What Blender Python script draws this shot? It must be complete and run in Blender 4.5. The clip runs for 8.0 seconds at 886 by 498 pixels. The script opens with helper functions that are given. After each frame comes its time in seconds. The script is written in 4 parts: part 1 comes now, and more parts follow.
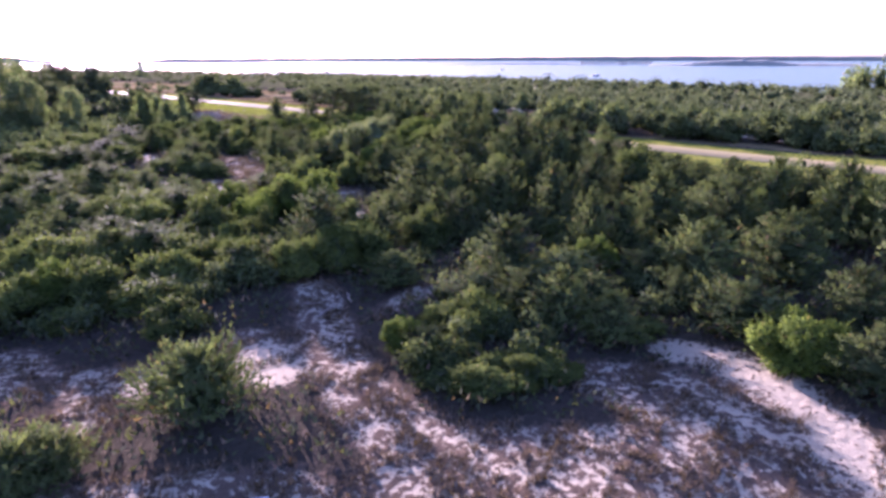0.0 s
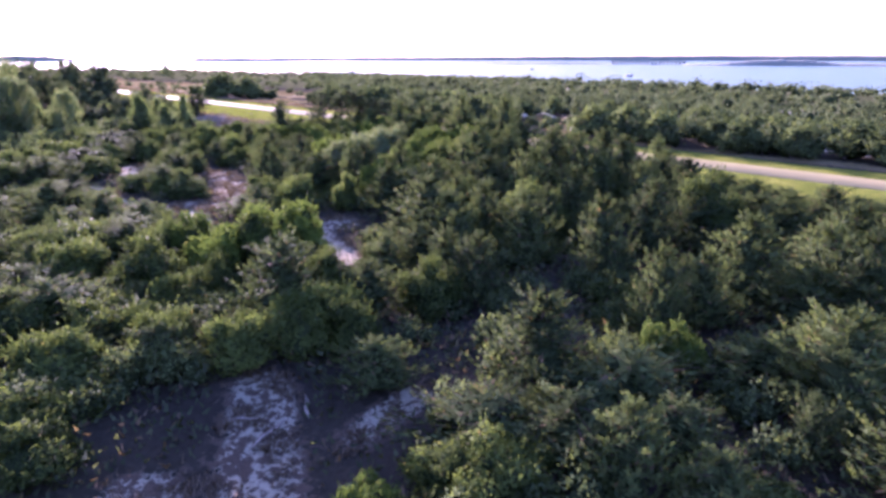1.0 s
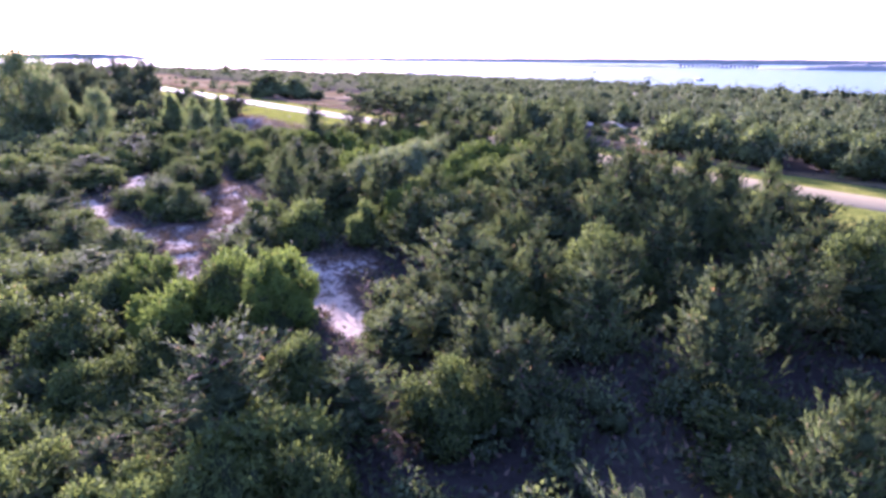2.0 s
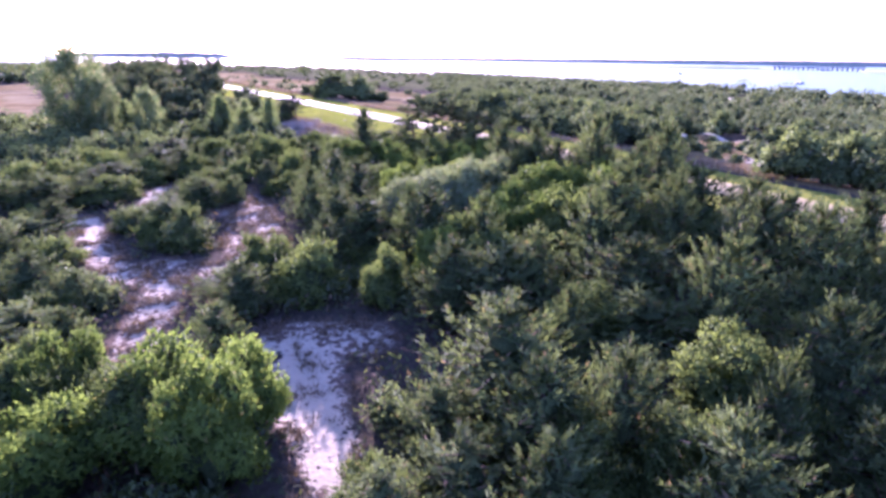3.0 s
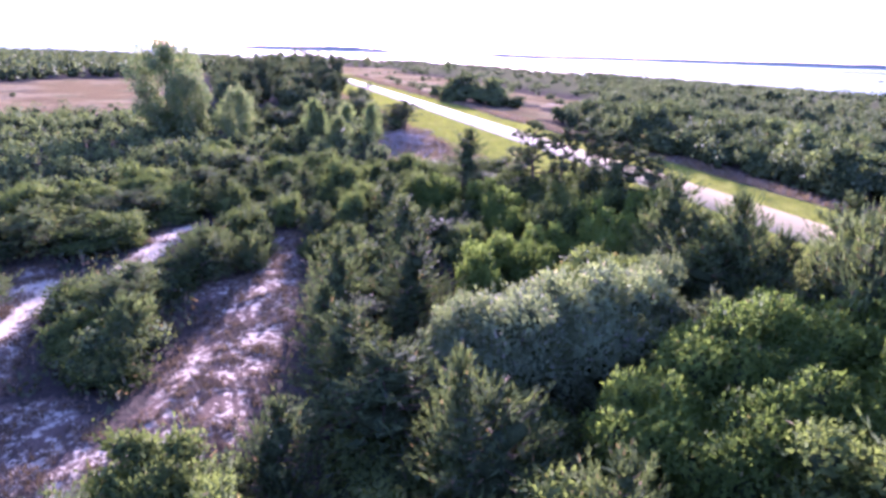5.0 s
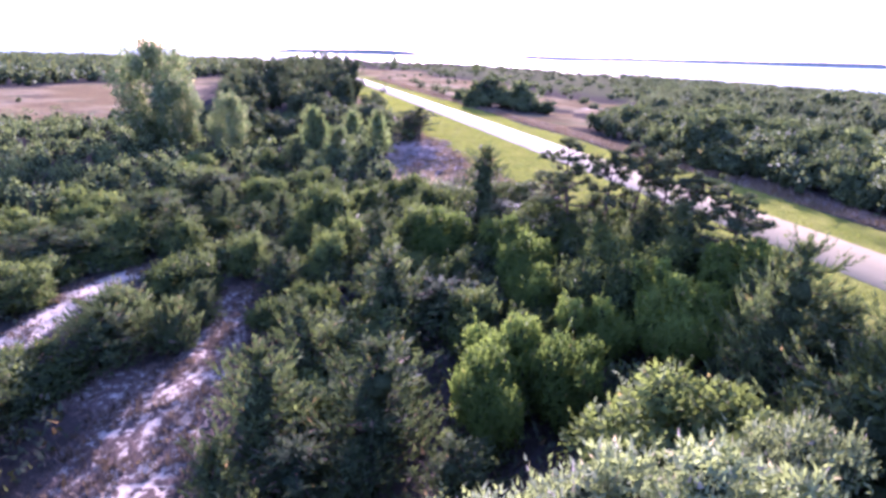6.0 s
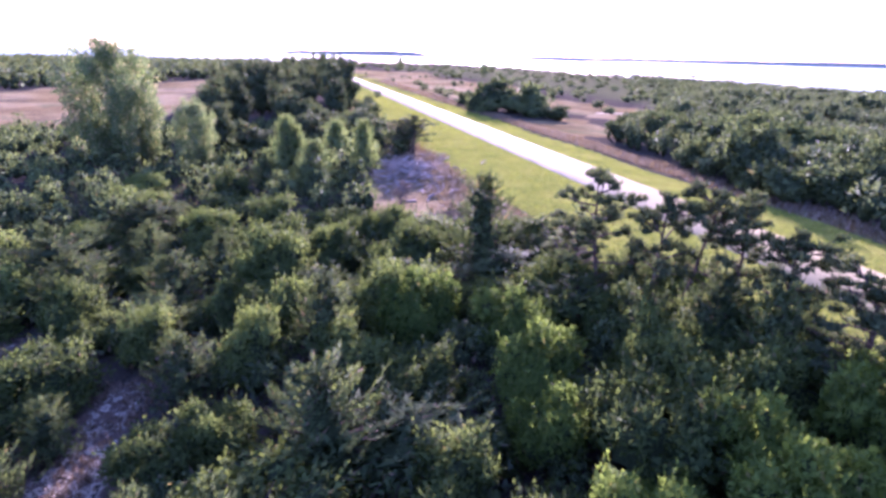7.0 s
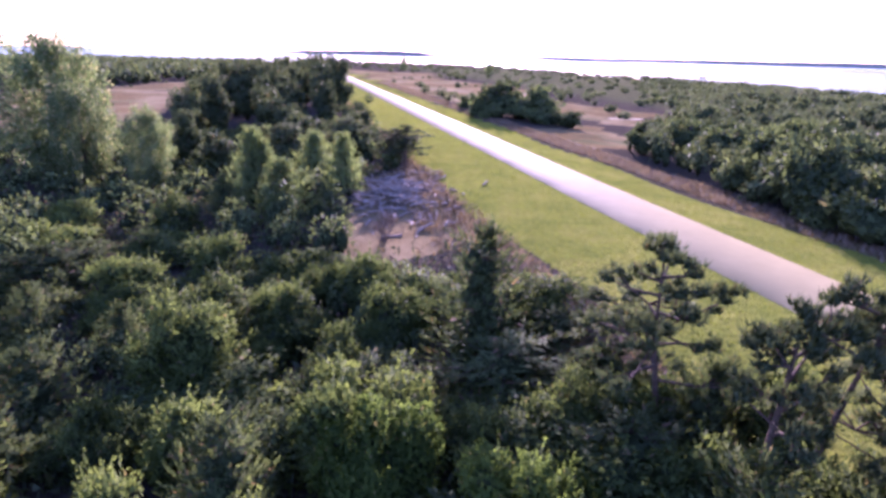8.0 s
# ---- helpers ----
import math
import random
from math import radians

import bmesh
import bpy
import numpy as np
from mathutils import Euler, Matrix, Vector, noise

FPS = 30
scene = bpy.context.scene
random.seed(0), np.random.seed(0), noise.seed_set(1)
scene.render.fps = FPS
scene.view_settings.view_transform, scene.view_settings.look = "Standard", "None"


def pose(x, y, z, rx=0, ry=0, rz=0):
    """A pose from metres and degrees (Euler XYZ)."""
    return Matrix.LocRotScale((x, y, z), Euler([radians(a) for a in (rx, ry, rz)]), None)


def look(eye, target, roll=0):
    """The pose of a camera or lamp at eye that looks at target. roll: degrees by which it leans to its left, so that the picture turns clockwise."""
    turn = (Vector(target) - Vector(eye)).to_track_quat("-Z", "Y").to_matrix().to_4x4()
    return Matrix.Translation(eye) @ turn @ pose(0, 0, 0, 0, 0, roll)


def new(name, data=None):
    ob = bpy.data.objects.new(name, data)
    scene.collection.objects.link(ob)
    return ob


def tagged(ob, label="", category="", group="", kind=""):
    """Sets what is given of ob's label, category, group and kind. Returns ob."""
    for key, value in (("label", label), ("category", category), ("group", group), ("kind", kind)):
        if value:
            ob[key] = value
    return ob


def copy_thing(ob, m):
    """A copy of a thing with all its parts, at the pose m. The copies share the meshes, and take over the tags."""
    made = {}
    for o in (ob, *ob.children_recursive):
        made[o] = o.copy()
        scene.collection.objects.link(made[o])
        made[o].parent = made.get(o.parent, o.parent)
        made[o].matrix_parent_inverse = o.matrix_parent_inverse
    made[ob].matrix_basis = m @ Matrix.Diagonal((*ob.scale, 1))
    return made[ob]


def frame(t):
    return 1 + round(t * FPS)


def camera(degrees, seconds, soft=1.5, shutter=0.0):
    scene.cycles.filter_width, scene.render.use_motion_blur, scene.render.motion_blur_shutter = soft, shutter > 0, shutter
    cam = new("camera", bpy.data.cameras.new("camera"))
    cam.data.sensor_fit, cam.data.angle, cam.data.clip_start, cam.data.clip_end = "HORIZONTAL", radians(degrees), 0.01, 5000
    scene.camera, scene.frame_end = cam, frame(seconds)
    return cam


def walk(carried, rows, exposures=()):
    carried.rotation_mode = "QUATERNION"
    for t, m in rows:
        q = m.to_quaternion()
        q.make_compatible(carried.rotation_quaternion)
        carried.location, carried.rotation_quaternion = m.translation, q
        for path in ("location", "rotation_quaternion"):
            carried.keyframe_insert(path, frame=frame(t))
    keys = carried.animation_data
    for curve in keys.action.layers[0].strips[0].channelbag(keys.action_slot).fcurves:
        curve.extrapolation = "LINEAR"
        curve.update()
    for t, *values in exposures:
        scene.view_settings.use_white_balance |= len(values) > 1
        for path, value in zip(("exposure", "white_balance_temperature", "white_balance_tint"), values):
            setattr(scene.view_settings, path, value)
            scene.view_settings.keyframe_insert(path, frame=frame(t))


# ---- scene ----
cam = camera(73.23, 8.0, soft=3.2)
ROWS = [
    (0.0, -0.00, 0.00, 16.00, 72.28, 0.06, -0.05),
    (0.5, 0.59, 6.73, 15.99, 72.29, 0.12, 0.84),
    (1.0, 1.04, 13.31, 16.01, 72.23, -0.00, 2.60),
    (1.5, 1.36, 19.75, 15.95, 72.26, -0.31, 5.19),
    (3.0, 0.73, 39.09, 15.81, 72.23, -0.77, 15.20),
    (3.5, -0.02, 45.18, 15.95, 72.09, -1.09, 19.41),
    (4.0, -1.23, 51.10, 16.07, 71.97, -1.41, 22.85),
    (4.5, -2.72, 56.83, 16.26, 71.80, -1.60, 25.99),
    (5.0, -4.59, 62.44, 16.37, 71.68, -1.84, 29.11),
    (6.5, -12.07, 80.09, 15.96, 71.89, -1.35, 32.29),
    (7.0, -14.60, 85.35, 15.96, 71.88, -1.36, 32.70),
    (7.5, -17.22, 90.34, 15.98, 71.88, -1.34, 32.99),
    (8.0, -19.89, 95.34, 16.02, 71.88, -1.43, 33.20),
]
walk(cam, [(t, pose(x, y, z, rx, ry, rz)) for t, x, y, z, rx, ry, rz in ROWS], [(0.0, 2.42, 4860, 64), (2.0, 2.86, 4660, 70), (5.0, 3.0, 4610, 72), (6.5, 2.96, 4610, 73), (7.5, 2.8, 4650, 74), (8.0, 2.5, 4700, 74)])

# ---- light ----
SUN_AZ, SUN_EL = 29.0, 13.5          # degrees left of +Y, degrees above the horizon
az, el = radians(SUN_AZ), radians(SUN_EL)
SUN_DIR = Vector((-math.sin(az) * math.cos(el), math.cos(az) * math.cos(el), math.sin(el)))
world = bpy.data.worlds.new("world")
scene.world = world
world.use_nodes = True
wn, wl = world.node_tree.nodes, world.node_tree.links
sky = wn.new("ShaderNodeTexSky")
sky.sky_type, sky.sun_disc = "NISHITA", False
sky.sun_elevation, sky.sun_rotation = el, -az
sky.air_density, sky.dust_density, sky.ozone_density = 1.0, 1.2, 1.0
wl.new(sky.outputs["Color"], wn["Background"].inputs["Color"])
wn["Background"].inputs["Strength"].default_value = 0.083
sun = new("sun", bpy.data.lights.new("sun", "SUN"))
sun.data.energy, sun.data.angle, sun.data.color = 5.0, radians(0.6), (1.0, 0.8, 0.53)
sun.matrix_world = look((0, 0, 60), Vector((0, 0, 60)) - SUN_DIR)


# ---- materials ----
def material(name, rough=0.8):
    m = bpy.data.materials.new(name)
    m.use_nodes = True
    m.node_tree.nodes["Principled BSDF"].inputs["Roughness"].default_value = rough
    return m, m.node_tree.nodes, m.node_tree.links, m.node_tree.nodes["Principled BSDF"]


def noise_tex(n, l, scale, detail=4.0, rough=0.6, coord=None):
    t = n.new("ShaderNodeTexNoise")
    t.inputs["Scale"].default_value, t.inputs["Detail"].default_value = scale, detail
    t.inputs["Roughness"].default_value = rough
    if coord is not None:
        l.new(coord, t.inputs["Vector"])
    return t.outputs["Fac"]


def ramp(n, l, fac, stops):
    r = n.new("ShaderNodeValToRGB")
    e = r.color_ramp.elements
    while len(e) < len(stops):
        e.new(0.5)
    for k, (p, c) in zip(e, stops):
        k.position, k.color = p, (*c, 1.0) if len(c) == 3 else c
    l.new(fac, r.inputs["Fac"])
    return r.outputs["Color"]


def mix(n, l, fac, a, b, mode="MIX"):
    x = n.new("ShaderNodeMix")
    x.data_type, x.blend_type = "RGBA", mode
    for sock, v in ((x.inputs[0], fac), (x.inputs[6], a), (x.inputs[7], b)):
        if isinstance(v, bpy.types.NodeSocket):
            l.new(v, sock)
        elif isinstance(v, (int, float)):
            sock.default_value = v
        else:
            sock.default_value = (*v, 1.0)
    return x.outputs[2]


def calc(n, l, op, a, b=0.0, clamp=False):
    x = n.new("ShaderNodeMath")
    x.operation, x.use_clamp = op, clamp
    for sock, v in zip(x.inputs, (a, b)):
        if isinstance(v, bpy.types.NodeSocket):
            l.new(v, sock)
        else:
            sock.default_value = v
    return x.outputs[0]


def bump(n, l, height, strength, distance, to):
    b = n.new("ShaderNodeBump")
    b.inputs["Strength"].default_value, b.inputs["Distance"].default_value = strength, distance
    l.new(height, b.inputs["Height"])
    l.new(b.outputs["Normal"], to.inputs["Normal"])


def leaf_material(name, dark, light, dry, glow=0.45, dryness=0.03, far=False):
    """Leaves: a diffuse face with some gloss, and light that comes through from behind."""
    m, n, l, p = material(name, 0.7)
    geo, info = n.new("ShaderNodeNewGeometry"), n.new("ShaderNodeObjectInfo")
    per_leaf = geo.outputs["Random Per Island"]
    patch = noise_tex(n, l, 0.9 if not far else 0.1, 3.0, 0.6, geo.outputs["Position"])
    v = calc(n, l, "ADD", calc(n, l, "MULTIPLY", per_leaf, 0.25 if far else 0.45), calc(n, l, "MULTIPLY", calc(n, l, "SUBTRACT", patch, 0.12 if far else 0.0), 1.2 if far else 0.7))
    v = calc(n, l, "ADD", v, calc(n, l, "MULTIPLY", calc(n, l, "SUBTRACT", info.outputs["Random"], 0.5), 0.45))
    col = ramp(n, l, v, [(0.15, dark), (0.85, light)])
    old = calc(n, l, "GREATER_THAN", calc(n, l, "FRACT", calc(n, l, "MULTIPLY", per_leaf, 17.31)), 1.0 - dryness)
    col = mix(n, l, old, col, dry)
    tone = n.new("ShaderNodeHueSaturation")
    tone.inputs["Saturation"].default_value = 1.1
    tone.inputs["Hue"].default_value = 0.506
    l.new(col, tone.inputs["Color"])
    col = tone.outputs["Color"]
    l.new(col, p.inputs["Base Color"])
    p.inputs["Specular IOR Level"].default_value = 0.015
    tr = n.new("ShaderNodeBsdfTranslucent")
    l.new(mix(n, l, 1.0, col, (1.5, 1.5, 0.8), "MULTIPLY"), tr.inputs["Color"])
    ms = n.new("ShaderNodeMixShader")
    ms.inputs[0].default_value = glow * 0.85
    l.new(p.outputs[0], ms.inputs[1])
    l.new(tr.outputs[0], ms.inputs[2])
    l.new(ms.outputs[0], n["Material Output"].inputs["Surface"])
    return m


MAT = {
    "bay": leaf_material("bayberry_leaves", (0.032, 0.044, 0.019), (0.13, 0.158, 0.05), (0.17, 0.14, 0.07), 0.42, 0.012),
    "bright": leaf_material("fresh_green_leaves", (0.05, 0.072, 0.022), (0.145, 0.185, 0.047), (0.2, 0.18, 0.07), 0.47, 0.012),
    "pine": leaf_material("pine_needles", (0.034, 0.047, 0.025), (0.128, 0.156, 0.06), (0.18, 0.13, 0.08), 0.38),
    "bank": leaf_material("shore_tree_leaves", (0.034, 0.047, 0.026), (0.135, 0.162, 0.066), (0.13, 0.115, 0.06), 0.38, 0.012),
    "open": leaf_material("dark_pine_needles", (0.032, 0.044, 0.026), (0.115, 0.135, 0.06), (0.15, 0.11, 0.06), 0.3),
    "olive": leaf_material("silver_leaves", (0.085, 0.1, 0.053), (0.205, 0.24, 0.115), (0.3, 0.27, 0.2), 0.4),
    "cedar": leaf_material("cedar_sprays", (0.085, 0.112, 0.048), (0.22, 0.262, 0.105), (0.2, 0.15, 0.08), 0.52),
    "poplar": leaf_material("poplar_leaves", (0.07, 0.095, 0.042), (0.195, 0.235, 0.105), (0.32, 0.3, 0.17), 0.45, 0.1),
    "far": leaf_material("distant_leaves", (0.034, 0.046, 0.026), (0.14, 0.163, 0.075), (0.13, 0.12, 0.08), 0.27, 0.02, True),
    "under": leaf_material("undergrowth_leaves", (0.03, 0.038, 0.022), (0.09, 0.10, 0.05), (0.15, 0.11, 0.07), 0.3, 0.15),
    "heather": leaf_material("heather_twigs", (0.065, 0.05, 0.034), (0.185, 0.138, 0.09), (0.23, 0.175, 0.12), 0.2, 0.22),
    "reed": leaf_material("dry_grass", (0.10, 0.075, 0.055), (0.24, 0.175, 0.12), (0.3, 0.25, 0.18), 0.25, 0.2),
    "turf": leaf_material("turf_blades", (0.16, 0.19, 0.03), (0.29, 0.315, 0.055), (0.28, 0.25, 0.11), 0.35, 0.15),
    "dead": leaf_material("dead_twigs", (0.10, 0.07, 0.055), (0.2, 0.155, 0.12), (0.28, 0.23, 0.19), 0.1, 0.2),
}


def bark_material(name, a, b, gloss=0.08):
    m, n, l, p = material(name, 0.9)
    geo = n.new("ShaderNodeNewGeometry")
    f = noise_tex(n, l, 9.0, 5.0, 0.7, geo.outputs["Position"])
    l.new(ramp(n, l, f, [(0.3, a), (0.7, b)]), p.inputs["Base Color"])
    p.inputs["Specular IOR Level"].default_value = gloss
    bump(n, l, f, 0.8, 0.03, p)
    return m


MAT["bark"] = bark_material("pine_bark", (0.045, 0.032, 0.02), (0.14, 0.1, 0.065))
MAT["twig"] = bark_material("grey_stems", (0.07, 0.055, 0.045), (0.2, 0.17, 0.14))
# the crowns' shaded insides, painted as a darker leaf green
MAT["inner"] = bark_material("crown_shade", (0.018, 0.026, 0.01), (0.05, 0.062, 0.022), 0.0)
MAT["driftwood"] = bark_material("weathered_wood", (0.15, 0.118, 0.082), (0.45, 0.365, 0.27))


def ground_material():
    m, n, l, p = material("dune_ground", 0.95)
    geo = n.new("ShaderNodeNewGeometry")
    pos = geo.outputs["Position"]

    def layer(name):
        a = n.new("ShaderNodeAttribute")
        a.attribute_name = name
        return a.outputs["Fac"]

    fine = noise_tex(n, l, 14.0, 4.0, 0.7, pos)
    clump = noise_tex(n, l, 2.5, 4.0, 0.6, pos)
    broad = noise_tex(n, l, 0.12, 4.0, 0.6, pos)
    litter = mix(n, l, fine, ramp(n, l, clump, [(0.3, (0.04, 0.031, 0.024)), (0.7, (0.10, 0.075, 0.056))]), (0.07, 0.056, 0.042))
    litter = mix(n, l, calc(n, l, "MULTIPLY", broad, 0.45), litter, (0.05, 0.065, 0.03))
    bare = mix(n, l, fine, (0.38, 0.33, 0.215), (0.52, 0.455, 0.31))
    crust = ramp(n, l, fine, [(0.3, (0.066, 0.05, 0.034)), (0.7, (0.19, 0.142, 0.094))])
    grown = calc(n, l, "SUBTRACT", clump, calc(n, l, "MULTIPLY", layer("bare"), 0.16))
    grown = calc(n, l, "ADD", grown, calc(n, l, "MULTIPLY", calc(n, l, "SUBTRACT", noise_tex(n, l, 0.4, 3.0, 0.6, pos), 0.5), 0.35))
    sand = mix(n, l, ramp(n, l, grown, [(0.44, (0, 0, 0)), (0.51, (1, 1, 1))]), bare, crust)
    edge = calc(n, l, "ADD", layer("sand"), calc(n, l, "MULTIPLY", calc(n, l, "SUBTRACT", clump, 0.5), 2.2))
    col = mix(n, l, ramp(n, l, edge, [(0.5, (0, 0, 0)), (0.66, (1, 1, 1))]), litter, sand)
    heath = mix(n, l, broad, ramp(n, l, clump, [(0.3, (0.08, 0.056, 0.025)), (0.7, (0.215, 0.152, 0.068))]), (0.17, 0.135, 0.05))
    he = calc(n, l, "ADD", layer("heath"), calc(n, l, "MULTIPLY", calc(n, l, "SUBTRACT", clump, 0.5), 0.9))
    he = calc(n, l, "ADD", he, calc(n, l, "MULTIPLY", calc(n, l, "SUBTRACT", noise_tex(n, l, 0.05, 5.0, 0.65, pos), 0.5), 0.8))
    heath = mix(n, l, ramp(n, l, noise_tex(n, l, 0.03, 5.0, 0.7, pos), [(0.46, (0, 0, 0)), (0.6, (0.8, 0.8, 0.8))]), heath, (0.25, 0.205, 0.105))
    heath = mix(n, l, ramp(n, l, noise_tex(n, l, 0.07, 5.0, 0.7, pos), [(0.55, (0, 0, 0)), (0.63, (0.6, 0.6, 0.6))]), heath, (0.1, 0.115, 0.045))
    col = mix(n, l, ramp(n, l, he, [(0.4, (0, 0, 0)), (0.55, (1, 1, 1))]), col, heath)
    worn = noise_tex(n, l, 0.35, 4.0, 0.6, pos)
    green = mix(n, l, fine, ramp(n, l, worn, [(0.32, (0.12, 0.15, 0.02)), (0.5, (0.225, 0.24, 0.034)), (0.68, (0.34, 0.315, 0.06))]), (0.17, 0.185, 0.03))
    green = mix(n, l, ramp(n, l, clump, [(0.35, (0, 0, 0)), (0.75, (0.55, 0.55, 0.55))]), green, (0.10, 0.13, 0.02))
    ge = calc(n, l, "ADD", layer("grass"), calc(n, l, "MULTIPLY", calc(n, l, "SUBTRACT", clump, 0.5), 0.5))
    col = mix(n, l, ramp(n, l, ge, [(0.42, (0, 0, 0)), (0.55, (1, 1, 1))]), col, green)
    low = mix(n, l, broad, ramp(n, l, noise_tex(n, l, 0.5, 5.0, 0.7, pos), [(0.3, (0.045, 0.06, 0.022)), (0.7, (0.105, 0.12, 0.045))]), (0.115, 0.108, 0.048))
    col = mix(n, l, layer("scrub"), col, low)
    l.new(col, p.inputs["Base Color"])
    p.inputs["Specular IOR Level"].default_value = 0.0
    bump(n, l, calc(n, l, "ADD", calc(n, l, "MULTIPLY", clump, 0.8), calc(n, l, "MULTIPLY", fine, 0.25)), 1.0, 0.5, p)
    return m


def road_material():
    m, n, l, p = material("bleached_asphalt", 0.72)
    geo = n.new("ShaderNodeNewGeometry")
    pos = geo.outputs["Position"]
    grain = noise_tex(n, l, 30.0, 3.0, 0.7, pos)
    stain = noise_tex(n, l, 0.5, 5.0, 0.65, pos)
    col = mix(n, l, grain, ramp(n, l, stain, [(0.3, (0.225, 0.194, 0.088)), (0.7, (0.285, 0.246, 0.114))]), (0.245, 0.211, 0.098))
    wear = noise_tex(n, l, 0.09, 3.0, 0.6, pos)
    l.new(mix(n, l, calc(n, l, "MULTIPLY", wear, 0.1), col, (0.21, 0.18, 0.105)), p.inputs["Base Color"])
    p.inputs["Specular IOR Level"].default_value = 0.005
    bump(n, l, grain, 0.4, 0.01, p)
    return m


def water_material():
    m, n, l, p = material("bay_water", 0.16)
    geo = n.new("ShaderNodeNewGeometry")
    mp = n.new("ShaderNodeMapping")
    mp.inputs["Rotation"].default_value = (0, 0, radians(20))
    mp.inputs["Scale"].default_value = (0.25, 1.0, 1.0)
    l.new(geo.outputs["Position"], mp.inputs["Vector"])
    w = noise_tex(n, l, 0.35, 4.0, 0.6, mp.outputs["Vector"])
    p.inputs["Base Color"].default_value = (0.05, 0.09, 0.11, 1)
    p.inputs["IOR"].default_value = 1.33
    bump(n, l, w, 1.0, 2.0, p)
    df = n.new("ShaderNodeBsdfDiffuse")
    df.inputs["Color"].default_value = (0.14, 0.215, 0.175, 1)
    ms = n.new("ShaderNodeMixShader")
    ms.inputs[0].default_value = 0.62
    l.new(p.outputs[0], ms.inputs[1])
    l.new(df.outputs[0], ms.inputs[2])
    l.new(ms.outputs[0], n["Material Output"].inputs["Surface"])
    return m


def plain_material(name, a, b, scale, rough=0.7, metal=0.0):
    m, n, l, p = material(name, rough)
    geo = n.new("ShaderNodeNewGeometry")
    f = noise_tex(n, l, scale, 4.0, 0.6, geo.outputs["Position"])
    l.new(ramp(n, l, f, [(0.3, a), (0.7, b)]), p.inputs["Base Color"])
    p.inputs["Metallic"].default_value = metal
    return m


MAT["ground"], MAT["road"], MAT["water"] = ground_material(), road_material(), water_material()
# far shore, its green paled to put the distance haze into the colour
MAT["shore"] = plain_material("hazed_shore", (0.15, 0.165, 0.115), (0.24, 0.25, 0.18), 0.02, 0.95)
MAT["concrete"] = plain_material("bridge_concrete", (0.09, 0.088, 0.08), (0.15, 0.145, 0.13), 0.3, 0.95)
MAT["white"] = plain_material("white_paint", (0.68, 0.68, 0.68), (0.8, 0.8, 0.79), 2.0, 0.5)
MAT["hull"] = plain_material("dark_hull_paint", (0.05, 0.055, 0.07), (0.09, 0.095, 0.11), 1.0, 0.4)
MAT["roof"] = plain_material("grey_shingles", (0.12, 0.108, 0.09), (0.2, 0.18, 0.15), 1.5, 0.95)
MAT["glass"] = plain_material("dark_window_glass", (0.03, 0.035, 0.04), (0.05, 0.055, 0.06), 1.0, 0.1)
MAT["post"] = plain_material("weathered_timber", (0.16, 0.14, 0.12), (0.3, 0.27, 0.24), 4.0, 0.9)


# ---- mesh helpers ----
def mesh_of(name, verts, quads, mat, smooth=False, normals=None):
    verts, quads = np.asarray(verts, np.float32).reshape(-1, 3), np.asarray(quads, np.int32)
    corners = quads.shape[-1]
    quads = quads.reshape(-1, corners)
    me = bpy.data.meshes.new(name)
    me.vertices.add(len(verts))
    me.vertices.foreach_set("co", verts.ravel())
    me.loops.add(quads.size)
    me.loops.foreach_set("vertex_index", quads.ravel())
    me.polygons.add(len(quads))
    me.polygons.foreach_set("loop_start", np.arange(0, quads.size, corners, dtype=np.int32))
    me.update(calc_edges=True)
    me.validate()
    if smooth:
        me.shade_smooth()
    if normals is not None:
        me.attributes.new("custom_normal", "FLOAT_VECTOR", "POINT").data.foreach_set("vector", np.asarray(normals, np.float32).ravel())
    me.materials.append(mat)
    return me


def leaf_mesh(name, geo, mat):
    """Leaves as one mesh; where a fourth value counts the last faces as light-blocking lumps, these take the dark
    crown-shade colour.
    """
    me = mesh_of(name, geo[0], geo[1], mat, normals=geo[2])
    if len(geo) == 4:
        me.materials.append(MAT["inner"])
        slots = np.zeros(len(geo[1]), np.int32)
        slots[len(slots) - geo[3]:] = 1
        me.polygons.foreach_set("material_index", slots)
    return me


def part(name, me, parent, label=""):
    ob = new(name, me)
    ob.parent = parent
    return tagged(ob, label)


def joined(pieces):
    """Pieces (corners, faces) or, for leaves, (corners, faces, normals) as one."""
    vs, qs, k = [], [], 0
    for p in pieces:
        vs.append(np.asarray(p[0], float).reshape(-1, 3))
        qs.append(np.asarray(p[1], int) + k)
        k += len(vs[-1])
    out = np.concatenate(vs), np.concatenate(qs)
    return out if len(pieces[0]) == 2 else (*out, np.concatenate([p[2] for p in pieces]))


def unit(v):
    return v / (np.linalg.norm(v, axis=-1, keepdims=True) + 1e-9)


